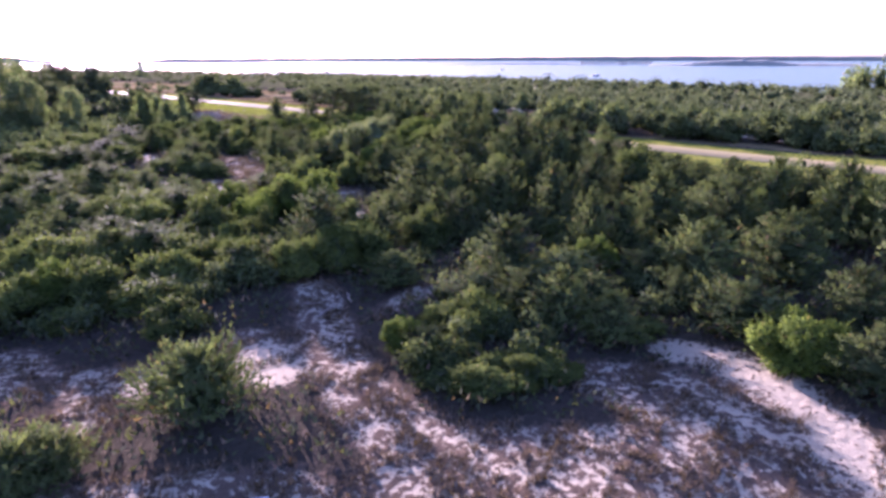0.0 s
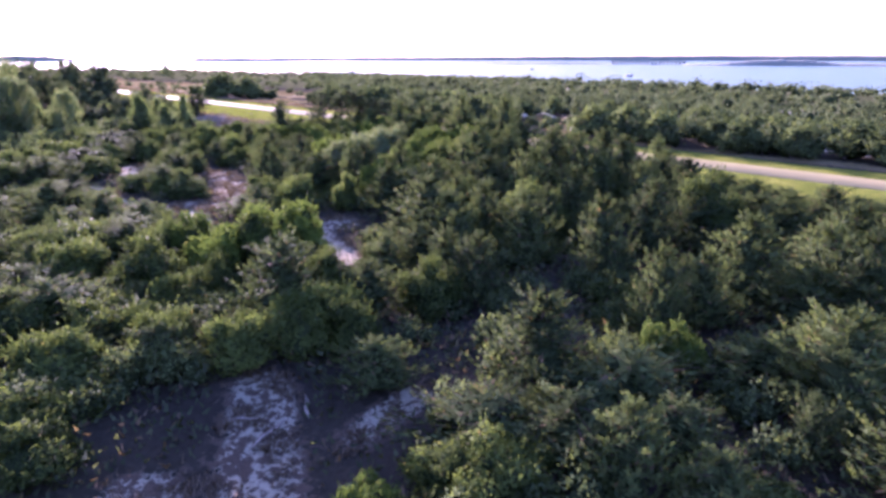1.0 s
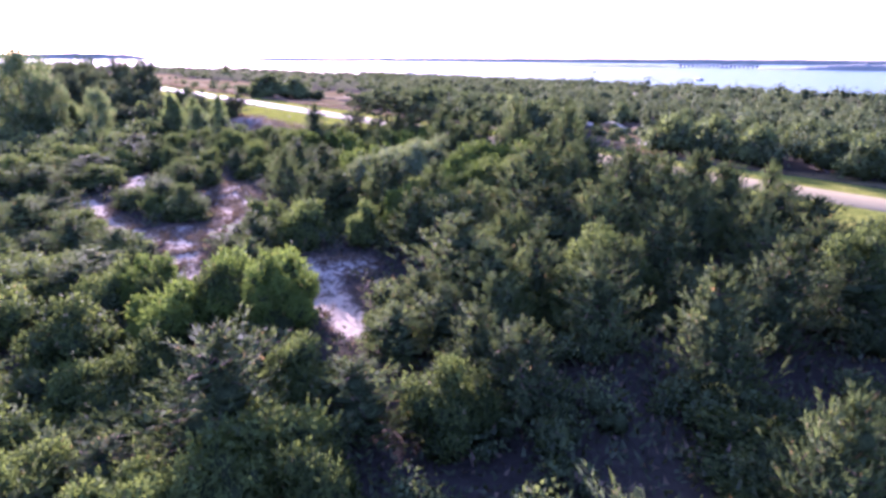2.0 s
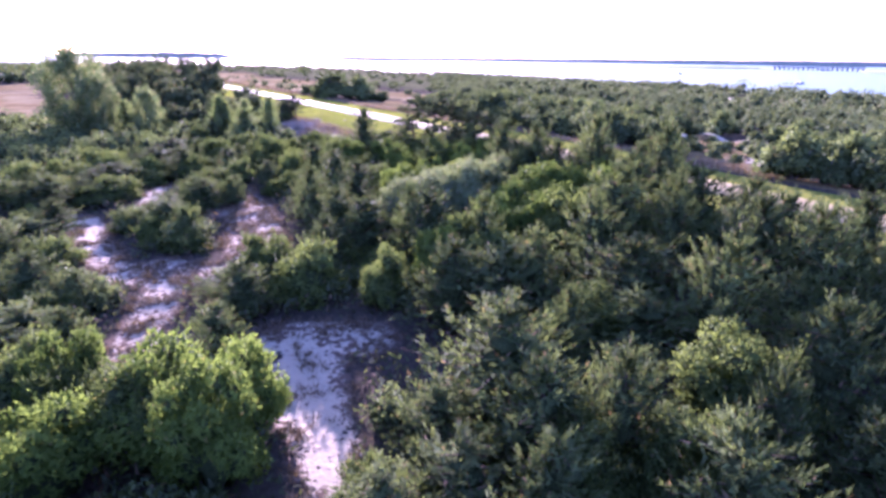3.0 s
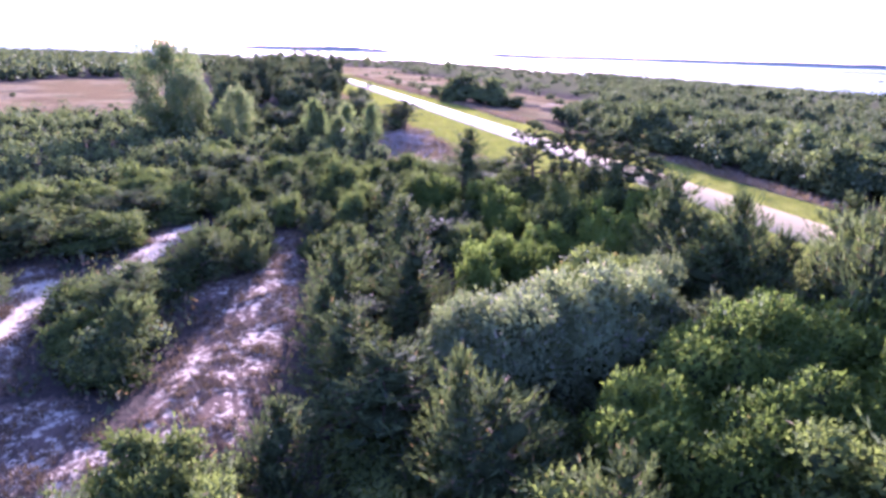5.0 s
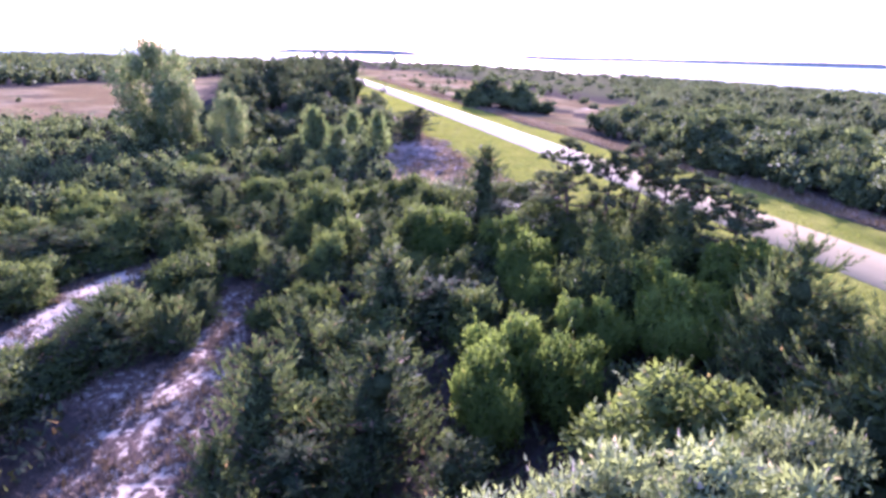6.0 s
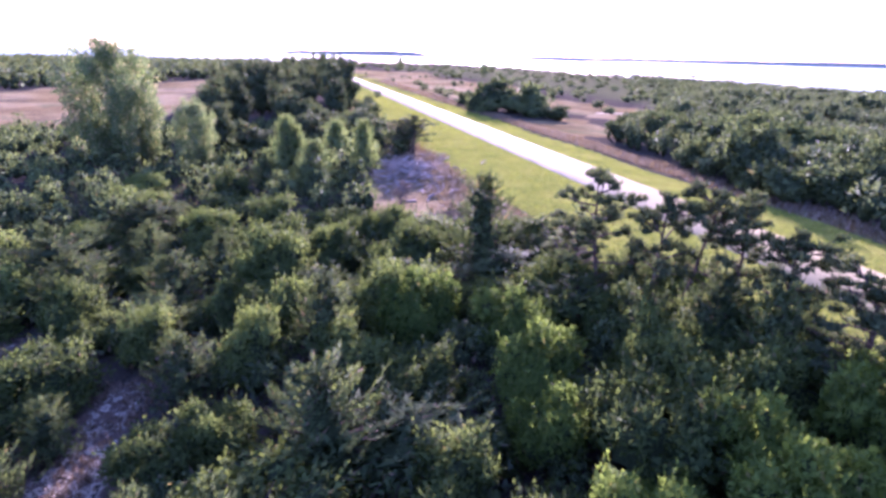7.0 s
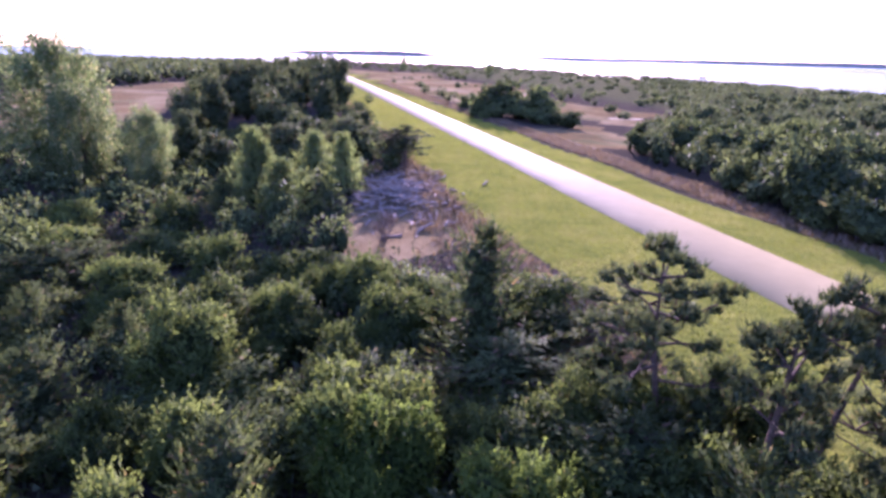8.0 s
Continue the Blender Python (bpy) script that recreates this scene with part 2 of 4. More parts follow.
def blades(rng, at, way, length, width, wild=0.5, rise=0.2, shade=None, loose=0.6):
    """A pointed leaf at each place, pointing along way, shaken by wild and lifted by rise. Each leaf is shaded
    as a piece of the clump's outer skin (shade), bent towards its own plane by loose."""
    n = len(at)
    d = unit(unit(way) + rng.normal(0, wild, (n, 3)) + (0, 0, rise))
    side = unit(np.cross(d, rng.normal(0, 1, (n, 3))))
    ln = (length * rng.uniform(0.65, 1.3, n))[:, None]
    wd = (width * rng.uniform(0.7, 1.25, n))[:, None] * 0.5
    root = at + d * ln * 0.1
    skin = unit(np.broadcast_to(way if shade is None else shade, (n, 3)))
    own = np.cross(d, side)
    turn = np.sign((own * skin).sum(-1, keepdims=True) + 1e-9)
    v = np.stack([root - side * wd * turn, at + d * ln, root + side * wd * turn], 1)
    own = unit(np.cross(v[:, 1] - v[:, 0], v[:, 2] - v[:, 0]))
    own = own * np.sign((own * skin).sum(-1, keepdims=True) + 1e-9)
    return v.reshape(-1, 3), np.arange(3 * n).reshape(n, 3), np.repeat(unit(skin + loose * own), 3, 0)


def tube(points, radii, sides=6):
    pts, n = np.asarray(points, float), len(points)
    along = unit(np.gradient(pts, axis=0))
    ref = np.where(np.abs(along[:, 2:3]) > 0.9, (1.0, 0, 0), (0, 0, 1.0))
    u = unit(np.cross(along, ref))
    w = np.cross(along, u)
    ang = np.linspace(0, 2 * np.pi, sides, endpoint=False)
    ring = np.cos(ang)[None, :, None] * u[:, None] + np.sin(ang)[None, :, None] * w[:, None]
    v = pts[:, None] + ring * np.asarray(radii, float)[:, None, None]
    q = [(i * sides + j, i * sides + (j + 1) % sides, (i + 1) * sides + (j + 1) % sides, (i + 1) * sides + j)
         for i in range(n - 1) for j in range(sides)]
    return v.reshape(-1, 3), np.array(q)


def box(x0, y0, z0, x1, y1, z1):
    v = [(x, y, z) for z in (z0, z1) for x, y in ((x0, y0), (x1, y0), (x1, y1), (x0, y1))]
    return np.array(v, float), np.array([(3, 2, 1, 0), (4, 5, 6, 7), (0, 1, 5, 4), (1, 2, 6, 5), (2, 3, 7, 6), (3, 0, 4, 7)])


def ball(rng, n):
    return unit(rng.normal(0, 1, (n, 3)))


# ---- plan of the land ----
RN, RA = np.array((0.679, 0.734)), np.array((-0.734, 0.679))    # across and along the road


def smooth(a, b, x):
    u = np.clip((x - a) / (b - a), 0, 1)
    return u * u * (3 - 2 * u)


def across(x, y):
    return RN[0] * x + RN[1] * y, RA[0] * x + RA[1] * y


def land(x, y):
    """Height of the ground: low dunes, the road's bank, the flat beyond it, the bay."""
    s, a = across(x, y)
    z = 0.7 + 0.02 * np.clip(s, 0, 50) + 2.75 * smooth(50, 80, s) - 1.2 * smooth(95, 125, s) - 4.6 * np.maximum(smooth(290, 352, s + 12 * np.sin(a / 70)), smooth(860, 960, a + 20 * np.sin(s / 60)))
    z = z - 0.55 * smooth(95, 45, a) * smooth(55, 75, s)
    z = z + (0.85 + 0.4 * np.sin(a * 0.9)) * np.exp(-((s - 117.5) / 3.0) ** 2) * smooth(106, 100, a) * smooth(70, 78, a) + 0.9 * np.exp(-((s - 181) / 4.0) ** 2) * smooth(70, 64, a) * smooth(40, 47, a)
    rough = 1 - smooth(68, 73, s) * (1 - smooth(90, 96, s))
    z = z + rough * (0.16 * np.sin(x * 0.42 + 1.3 * np.sin(y * 0.23)) + 0.14 * np.sin(y * 0.37 + 1.1 * np.sin(x * 0.31)) - 0.05)
    return z


def strip(x, y, runs):
    """How far inside the nearest run (x1, y1, x2, y2, half width): 1 within, 0 from 1.6 m outside."""
    best = np.zeros_like(x)
    for x1, y1, x2, y2, w in runs:
        dx, dy = x2 - x1, y2 - y1
        k = np.clip(((x - x1) * dx + (y - y1) * dy) / (dx * dx + dy * dy + 1e-6), 0, 1)
        d = np.hypot(x - x1 - k * dx, y - y1 - k * dy)
        best = np.maximum(best, np.clip(1 - (d - w * 0.75) / 1.4, 0, 1) if w > 0.2 else 0.55 * np.clip(1 - d / 1.2, 0, 1))
    return best


SAND_FRONT = [(16.6, 17, 16, 24, 1.2), (16, 24, 14.6, 27.2, 1.2), (14.6, 27.2, 12.4, 28.8, 0.9), (12.6, 22, 9, 25.3, 2.8),
              (12, 18, 0, 18.6, 3.8), (0, 19.5, -3.6, 24, 2.0), (-3.6, 24, -5.4, 27.7, 1.5), (-5.4, 27.7, -7.3, 33.3, 1.7),
              (-7.3, 33.3, -8.6, 37.6, 1.4), (-8.5, 26.4, -10.6, 30.4, 1.4), (-21, 26, -15.3, 26.4, 1.5),
              (-16.4, 21.6, -15.4, 26, 1.6), (-23, 28.6, -20, 26, 1.2), (-3.4, 34.4, -1.4, 37.1, 0.6), (-6, 9, 12, 10, 6), (-16, 16, -6, 17, 2.5)]
SAND_MIDDLE = [(-12.2, 62.5, -10.4, 59.2, 1.6), (-10.4, 59.2, -7.4, 55.4, 0.9), (-10.6, 65.9, -14.9, 64.7, 1.6)]
SAND_WEST = [(-39.6, 77.1, -31.2, 70.5, 1.1), (-31.2, 70.5, -26.3, 70.1, 1.2), (-26.3, 70.1, -21.4, 60.6, 1.1),
             (-30.6, 86.6, -25, 78.3, 2.5), (-25, 78.3, -22.8, 75.4, 2.3), (-29.6, 73, -24.6, 71.8, 1.3), (-44.6, 81.2, -39.6, 77.1, 1.4),
             (-41.9, 85.5, -46.6, 95, 0.8), (-31.3, 88.6, -34.5, 92.8, 1.3), (-34.5, 92.8, -38.2, 97, 0.7), (-47, 96.4, -45.6, 91.8, 1.0),
             (-34, 86.6, -31, 88.2, 1.7), (-48, 82.6, -44, 80.8, 1.0)]
SAND_FAR = [(12, 149.6, 15, 147.4, 3.0), (16.5, 145, 19, 143, 1.1), (19.6, 143.4, 21.8, 141, 2.4), (23.4, 139, 25, 136.6, 1.6), (20, 122, 22, 119, 1.4), (36, 140, 44, 137, 2), (81, 175, 83.5, 161, 3.2), (77, 168, 80, 158, 2.5), (41, 287, 52, 260, 4.0), (-15, 245, -9, 234, 2.5),
            (86, 143, 98, 138, 4), (-15, 229, -9, 225, 3), (-62, 233, -56, 230, 2), (30, 118, 60, 95, 1.2),
            (24.6, 132, 23.4, 127, 0.8), (19, 119.5, 23, 116, 1.0), (40, 143, 47, 140, 2.2)]
BARE = [(16.8, 16, 16.1, 24, 0.9), (16.1, 24, 14.6, 27.2, 0.9), (14.6, 27.2, 12.4, 28.8, 0.7), (-8.5, 26.4, -9.6, 28.6, 0.9), (-10.6, 59.4, -7.6, 55.4, 0.7),
        (-26.3, 70.1, -21.4, 60.6, 0.1), (-39.6, 77.1, -31.2, 70.5, 0.1), (-44.6, 81.2, -39.6, 77.1, 0.3), (-41.9, 85.5, -46.6, 95, 0.6), (-13.6, 63.6, -12.2, 62, 0.8)] + SAND_FAR
HEATH = [(-52, 138, -45, 129, 5.0), (-57, 145, -52, 137, 4.5), (17, 119, 18.5, 141, 6.8), (-66, 232, -56, 222, 7), (-45, 178, -60, 190, 3.5), (-71, 244, -52, 232, 5), (-58, 200, -44, 184, 4)]


def sand_mask(x, y):
    return strip(x, y, SAND_FRONT + SAND_MIDDLE + SAND_WEST + SAND_FAR)


def grass_mask(x, y):
    s, a = across(x, y)
    wave = 0.5 * np.sin(a * 0.19) + 0.4 * np.sin(a * 0.07 + 1)
    return np.clip((s - 70.3 - wave) / 1.2, 0, 1) * np.clip((91.6 + wave - s) / 1.2, 0, 1)


def heath_mask(x, y):
    s, a = across(x, y)
    west = np.clip((a - 188) / 10, 0, 1) * np.clip((330 + 1.6 * (s + 30) - a) / 20, 0, 1) * np.clip((30 - s) / 6, 0, 1) * np.clip((s + 70) / 10, 0, 1)
    west = west * (0.78 + 0.22 * np.sin(a * 0.05 + s * 0.11))
    east = np.clip((a - 222 + 0.6 * (s - 100)) / 10, 0, 1) * np.clip((520 - a) / 30, 0, 1) * np.clip((s - 94) / 3, 0, 1) * np.clip((148 + 6 * np.sin(a / 23) - s) / 10, 0, 1)
    flat = 0.38 * np.clip((s - 175) / 25, 0, 1) * np.clip((332 - s) / 10, 0, 1)
    east = np.maximum(east, flat)
    verge = np.clip((s - 90.5) / 1.5, 0, 1) * np.clip((96.5 - s) / 1.5, 0, 1) + np.clip((s - 66.5) / 1.5, 0, 1) * np.clip((72 - s) / 1.5, 0, 1)
    return np.clip(np.maximum(np.maximum(west, east), np.maximum(verge * 0.62, strip(x, y, HEATH) - 1.6 * strip(x, y, SAND_FAR))), 0, 1)


def scrub_mask(x, y):
    s, a = across(x, y)
    return np.clip((s - 150) / 15, 0, 1) * np.clip((330 - s) / 8, 0, 1) * np.clip((700 - a) / 60, 0, 1) * (1 - strip(x, y, SAND_FAR)) * 0.85


def spaced(a, b, step, lo, hi, grow=1.08):
    mid = list(np.arange(a, b + 0.01, step))
    left, right, d = [a], [b], step
    while left[-1] > lo or right[-1] < hi:
        d *= grow
        left.append(max(left[-1] - d, lo))
        right.append(min(right[-1] + d, hi))
    return np.unique(np.array(left + mid + right))


gx, gy = spaced(-75, 40, 0.8, -4700, 4700), spaced(4, 150, 0.8, -4700, 4700)
X, Y = np.meshgrid(gx, gy)
nx, ny = len(gx), len(gy)
idx = np.arange(nx * ny).reshape(ny, nx)
quads = np.stack([idx[:-1, :-1], idx[:-1, 1:], idx[1:, 1:], idx[1:, :-1]], -1).reshape(-1, 4)
ground_mesh = mesh_of("ground", np.stack([X, Y, land(X, Y)], -1), quads, MAT["ground"], True)
for key, mask in (("sand", sand_mask), ("bare", lambda x, y: strip(x, y, BARE)), ("grass", grass_mask), ("heath", heath_mask), ("scrub", scrub_mask)):
    ground_mesh.attributes.new(key, "FLOAT", "POINT").data.foreach_set("value", mask(X, Y).astype(np.float32).ravel())
tagged(new("ground", ground_mesh), "sandy dune ground with leaf litter, heath and mown verges", "ground", kind="structure")

# the bay
sa = [(-4600, -4600), (4700, -4600), (4700, 4600), (-4600, 4600)]
v = [(RN[0] * s + RA[0] * a, RN[1] * s + RA[1] * a, 0.0) for s, a in sa]
tagged(new("water", mesh_of("water", v, [(0, 1, 2, 3)], MAT["water"])), "calm pale blue bay water reflecting the sky", "water", kind="structure")

# the road: a slightly crowned strip with broken edges
along = np.concatenate([np.arange(-150, 340, 1.5), np.arange(340, 640, 6)])
rows_ = []
for i, (s0, lift) in enumerate(((79.8, -0.08), (79.9, 0.05), (82.8, 0.11), (85.7, 0.05), (85.8, -0.08))):
    wob = 0.03 * np.sin(along * 0.9 + i) * np.sin(along * 0.23) if i != 2 else 0 * along
    s = s0 + wob
    px, py = RN[0] * s + RA[0] * along, RN[1] * s + RA[1] * along
    rows_.append(np.stack([px, py, land(px, py) + lift], -1))
v = np.stack(rows_, 1)
m_ = len(along)
idx = np.arange(m_ * 5).reshape(m_, 5)
q = np.stack([idx[:-1, :-1], idx[:-1, 1:], idx[1:, 1:], idx[1:, :-1]], -1).reshape(-1, 4)
tagged(new("road", mesh_of("road", v, q, MAT["road"])), "sun-bleached two-lane asphalt road between mown grass verges", "road", kind="structure")


# ---- plants ----
def lobed_crown(rng, R, H, lobes, leaves, length, width, wild=0.6, rise=0.3, low=0.12, squash=0.8, sprigs=95, solid=0.58):
    """A dome of leafy lobes round solid lumps that stop the sun; returns the leaves and the lobes' centres."""
    ang = rng.uniform(0, 2 * np.pi, lobes)
    rad = R * 0.74 * np.sqrt(rng.uniform(0, 1, lobes))
    top = H * np.sqrt(np.clip(1 - (rad / R) ** 2.7, 0.05, 1)) * rng.uniform(0.82, 1.08, lobes)
    size = R * rng.uniform(0.16, 0.44, lobes)
    zc = np.clip(top * rng.uniform(0.42, 1.1, lobes) - size * squash, H * low + 0.1, None)
    c = np.stack([rad * np.cos(ang), rad * np.sin(ang), zc], -1)
    heart_at = np.array((0, 0, H * 0.22))
    k = rng.choice(lobes, leaves, p=size ** 2 / (size ** 2).sum())
    d = ball(rng, leaves)
    d[:, 2] = np.where(d[:, 2] < -0.35, -d[:, 2], d[:, 2])
    shell = rng.uniform(0.86, 1.06, (leaves, 1)) * (1 + 0.28 * np.sin(d[:, :1] * 5 + k[:, None]) * np.sin(d[:, 1:2] * 6))
    at = c[k] + d * (size[k][:, None] * shell) * (1, 1, squash)
    at[:, 2] = np.maximum(at[:, 2], 0.05)
    main = blades(rng, at, d, length, width, wild, rise, unit(d + 0.7 * unit(at - heart_at)))
    n2 = leaves // 2
    k = rng.choice(lobes, n2, p=size ** 2 / (size ** 2).sum())
    d = ball(rng, n2)
    at = c[k] + d * (size[k] * rng.uniform(0.6, 0.84, n2))[:, None] * (1, 1, squash)
    at[:, 2] = np.maximum(at[:, 2], 0.08)
    inner = blades(rng, at, ball(rng, n2), length * 1.35, width * 1.9, 0.8, 0.0, unit(d + 0.7 * unit(at - heart_at)))
    ks = rng.integers(0, lobes, sprigs)
    ds = ball(rng, sprigs)
    ds[:, 2] = np.abs(ds[:, 2]) + 0.25
    ds = unit(ds)
    foot = np.repeat(c[ks] + ds * (size[ks] * 0.9)[:, None] * (1, 1, squash), 9, 0)
    axis = np.repeat(unit(ds + (0, 0, 0.9)), 9, 0)
    reach = np.repeat(rng.uniform(0.2, 0.8, sprigs), 9) * np.tile(np.linspace(0, 1, 9), sprigs)
    shoots = blades(rng, foot + axis * reach[:, None], axis, length * 0.85, width * 0.9, 0.6, 0.2)
    # added solid lumps that block the sun, in the painted shade colour
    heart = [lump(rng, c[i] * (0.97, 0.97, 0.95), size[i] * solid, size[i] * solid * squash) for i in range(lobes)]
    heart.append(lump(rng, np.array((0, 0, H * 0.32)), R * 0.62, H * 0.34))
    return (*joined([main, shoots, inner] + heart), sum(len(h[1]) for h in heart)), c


def lump(rng, centre, rx, rz, n=7, m=5):
    """A rough solid ball, as triangles, set inside foliage to block light."""
    u, v = np.linspace(0, 2 * np.pi, n, endpoint=False), np.linspace(0.15, np.pi - 0.15, m)
    way = np.array([(math.sin(q) * math.cos(p), math.sin(q) * math.sin(p), math.cos(q)) for q in v for p in u])
    t = []
    for i in range(m - 1):
        for j in range(n):
            k = (j + 1) % n
            t += [(i * n + j, i * n + n + j, i * n + k), (i * n + k, i * n + n + j, i * n + n + k)]
    return way * rng.uniform(0.55, 1.1, (n * m, 1)) * (rx, rx, rz) + centre, np.array(t), way


def stems(rng, targets, thick=0.05, sides=5):
    out = []
    for t in targets:
        a = rng.normal(0, 0.12, 3) * (1, 1, 0)
        m = a * 0.4 + np.asarray(t) * 0.5 + rng.normal(0, 0.12, 3) * (1, 1, 0.3)
        out.append(tube([a + (0, 0, -0.15), m, t], [thick, thick * 0.7, thick * 0.3], sides))
    return joined(out)


def plant(name, label, category, group, crown, wood, crown_mat, wood_mat, crown_name="crown", wood_name="trunk"):
    ob = tagged(new(name), label, category, group)
    part(crown_name, leaf_mesh(name + "_" + crown_name, crown, crown_mat), ob)
    part(wood_name, mesh_of(name + "_" + wood_name, *wood, wood_mat, True), ob)
    return ob


def bay_shrub(seed, mat="bay", label="rounded green bayberry shrub in the dune thicket", length=0.17, width=0.1, leaves=4600, H=3.0, R=2.2, lobes=26):
    rng = np.random.default_rng(seed)
    crown, c = lobed_crown(rng, R, H, lobes, leaves, length, width, 0.6, 0.4, 0.12, 0.8 if H < 4 else 0.95)
    return plant("bayberry_shrub", label, "shrub", "shrubs of the thicket", crown, stems(rng, c[:9]), MAT[mat], MAT["twig"])


def silver_shrub(seed):
    rng = np.random.default_rng(seed)
    crown, c = lobed_crown(rng, 2.5, 5.2, 34, 11000, 0.22, 0.07, 0.6, 0.35, 0.12, 0.9, 170)
    return plant("silver_shrub", "grey-green silverleaf shrub with upright feathery shoots", "shrub", "silver shrubs", crown, stems(rng, c[:10]), MAT["olive"], MAT["twig"])


def pine_tree(seed, R=2.0, H=5.0, name="pine_tree", label="dark green young pine with upright candles", levels=11, per=7, shoots=7, needles=15, mat="pine", low=0.08, shape=0.42, kind="pine tree", group="pines of the thicket"):
    """A bushy pine: whorls of limbs, each set with tufts of needles that turn upwards."""
    rng = np.random.default_rng(seed)
    wood = [tube([(0, 0, -0.2), (rng.normal(0, 0.06), rng.normal(0, 0.06), H * 0.5), (0, 0, H * 0.97)], [0.02 * H + 0.03, 0.012 * H + 0.02, 0.012], 7)]
    roots, ways = [], []
    for i in range(levels):
        f = i / (levels - 1)
        z = H * (low + (0.9 - low) * f)
        reach = R * (1 - f) ** shape * rng.uniform(0.78, 1.12) + 0.15
        count = max(4, int(per * (1 - 0.4 * f)))
        turn = rng.uniform(0, 6.28)
        for j in range(count):
            a = turn + j * 6.283 / count + rng.normal(0, 0.22)
            ln = reach * rng.uniform(0.6, 1.2)
            out = np.array([math.cos(a), math.sin(a), 0.0])
            lift = rng.uniform(0.1, 0.4)
            root = np.array([0, 0, z])
            wood.append(tube([root, root + out * ln + (0, 0, lift * ln)], [0.03, 0.008], 3))
            k = 1.0 - 0.75 * rng.uniform(0, 1, shoots) ** 1.3
            side = np.array([-out[1], out[0], 0.0]) * (rng.normal(0, 0.3, shoots) * ln * 0.5 * k)[:, None]
            roots.append(root + out * (ln * k)[:, None] + side + np.stack([0 * k, 0 * k, lift * ln * k ** 1.8], -1))
            ways.append(out * rng.uniform(0.2, 0.8, shoots)[:, None] + side * 0.5 + np.stack([0 * k, 0 * k, rng.uniform(0.5, 1.0, shoots)], -1))
    roots.append(np.stack([rng.normal(0, 0.12, 8), rng.normal(0, 0.12, 8), rng.uniform(0.84, 0.95, 8) * H], -1))
    ways.append(np.tile((0, 0, 1.0), (8, 1)) + rng.normal(0, 0.25, (8, 3)))
    roots, ways = np.concatenate(roots), unit(np.concatenate(ways))
    long = np.repeat(rng.uniform(0.3, 0.78, len(roots)), needles)
    at = np.repeat(roots, needles, 0) + np.repeat(ways, needles, 0) * (long * rng.uniform(0, 1, len(long)))[:, None]
    outward = unit(at * (1, 1, 0.5) - (0, 0, H * 0.12))
    crown = blades(rng, at, np.repeat(ways, needles, 0), 0.23, 0.045, 0.36, 0.1, unit(outward + 0.6 * np.repeat(ways, needles, 0)))
    deep = np.repeat(roots, 2, 0) * (0.72, 0.72, 0.96) + rng.normal(0, 0.1, (2 * len(roots), 3))
    inner = blades(rng, deep, np.repeat(ways, 2, 0), 0.36, 0.13, 0.8, 0.0, deep * (1, 1, 0.4) + (0, 0, 0.1))
    # added lumps up the trunk stop the sun; their dark green is painted shade
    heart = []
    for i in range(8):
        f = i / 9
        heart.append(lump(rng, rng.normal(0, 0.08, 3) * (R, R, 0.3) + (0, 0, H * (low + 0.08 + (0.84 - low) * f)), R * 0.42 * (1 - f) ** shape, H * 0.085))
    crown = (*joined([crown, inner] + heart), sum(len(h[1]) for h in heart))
    return plant(name, label, kind, group, crown, joined(wood), MAT[mat], MAT["bark"], "crown", "trunk")


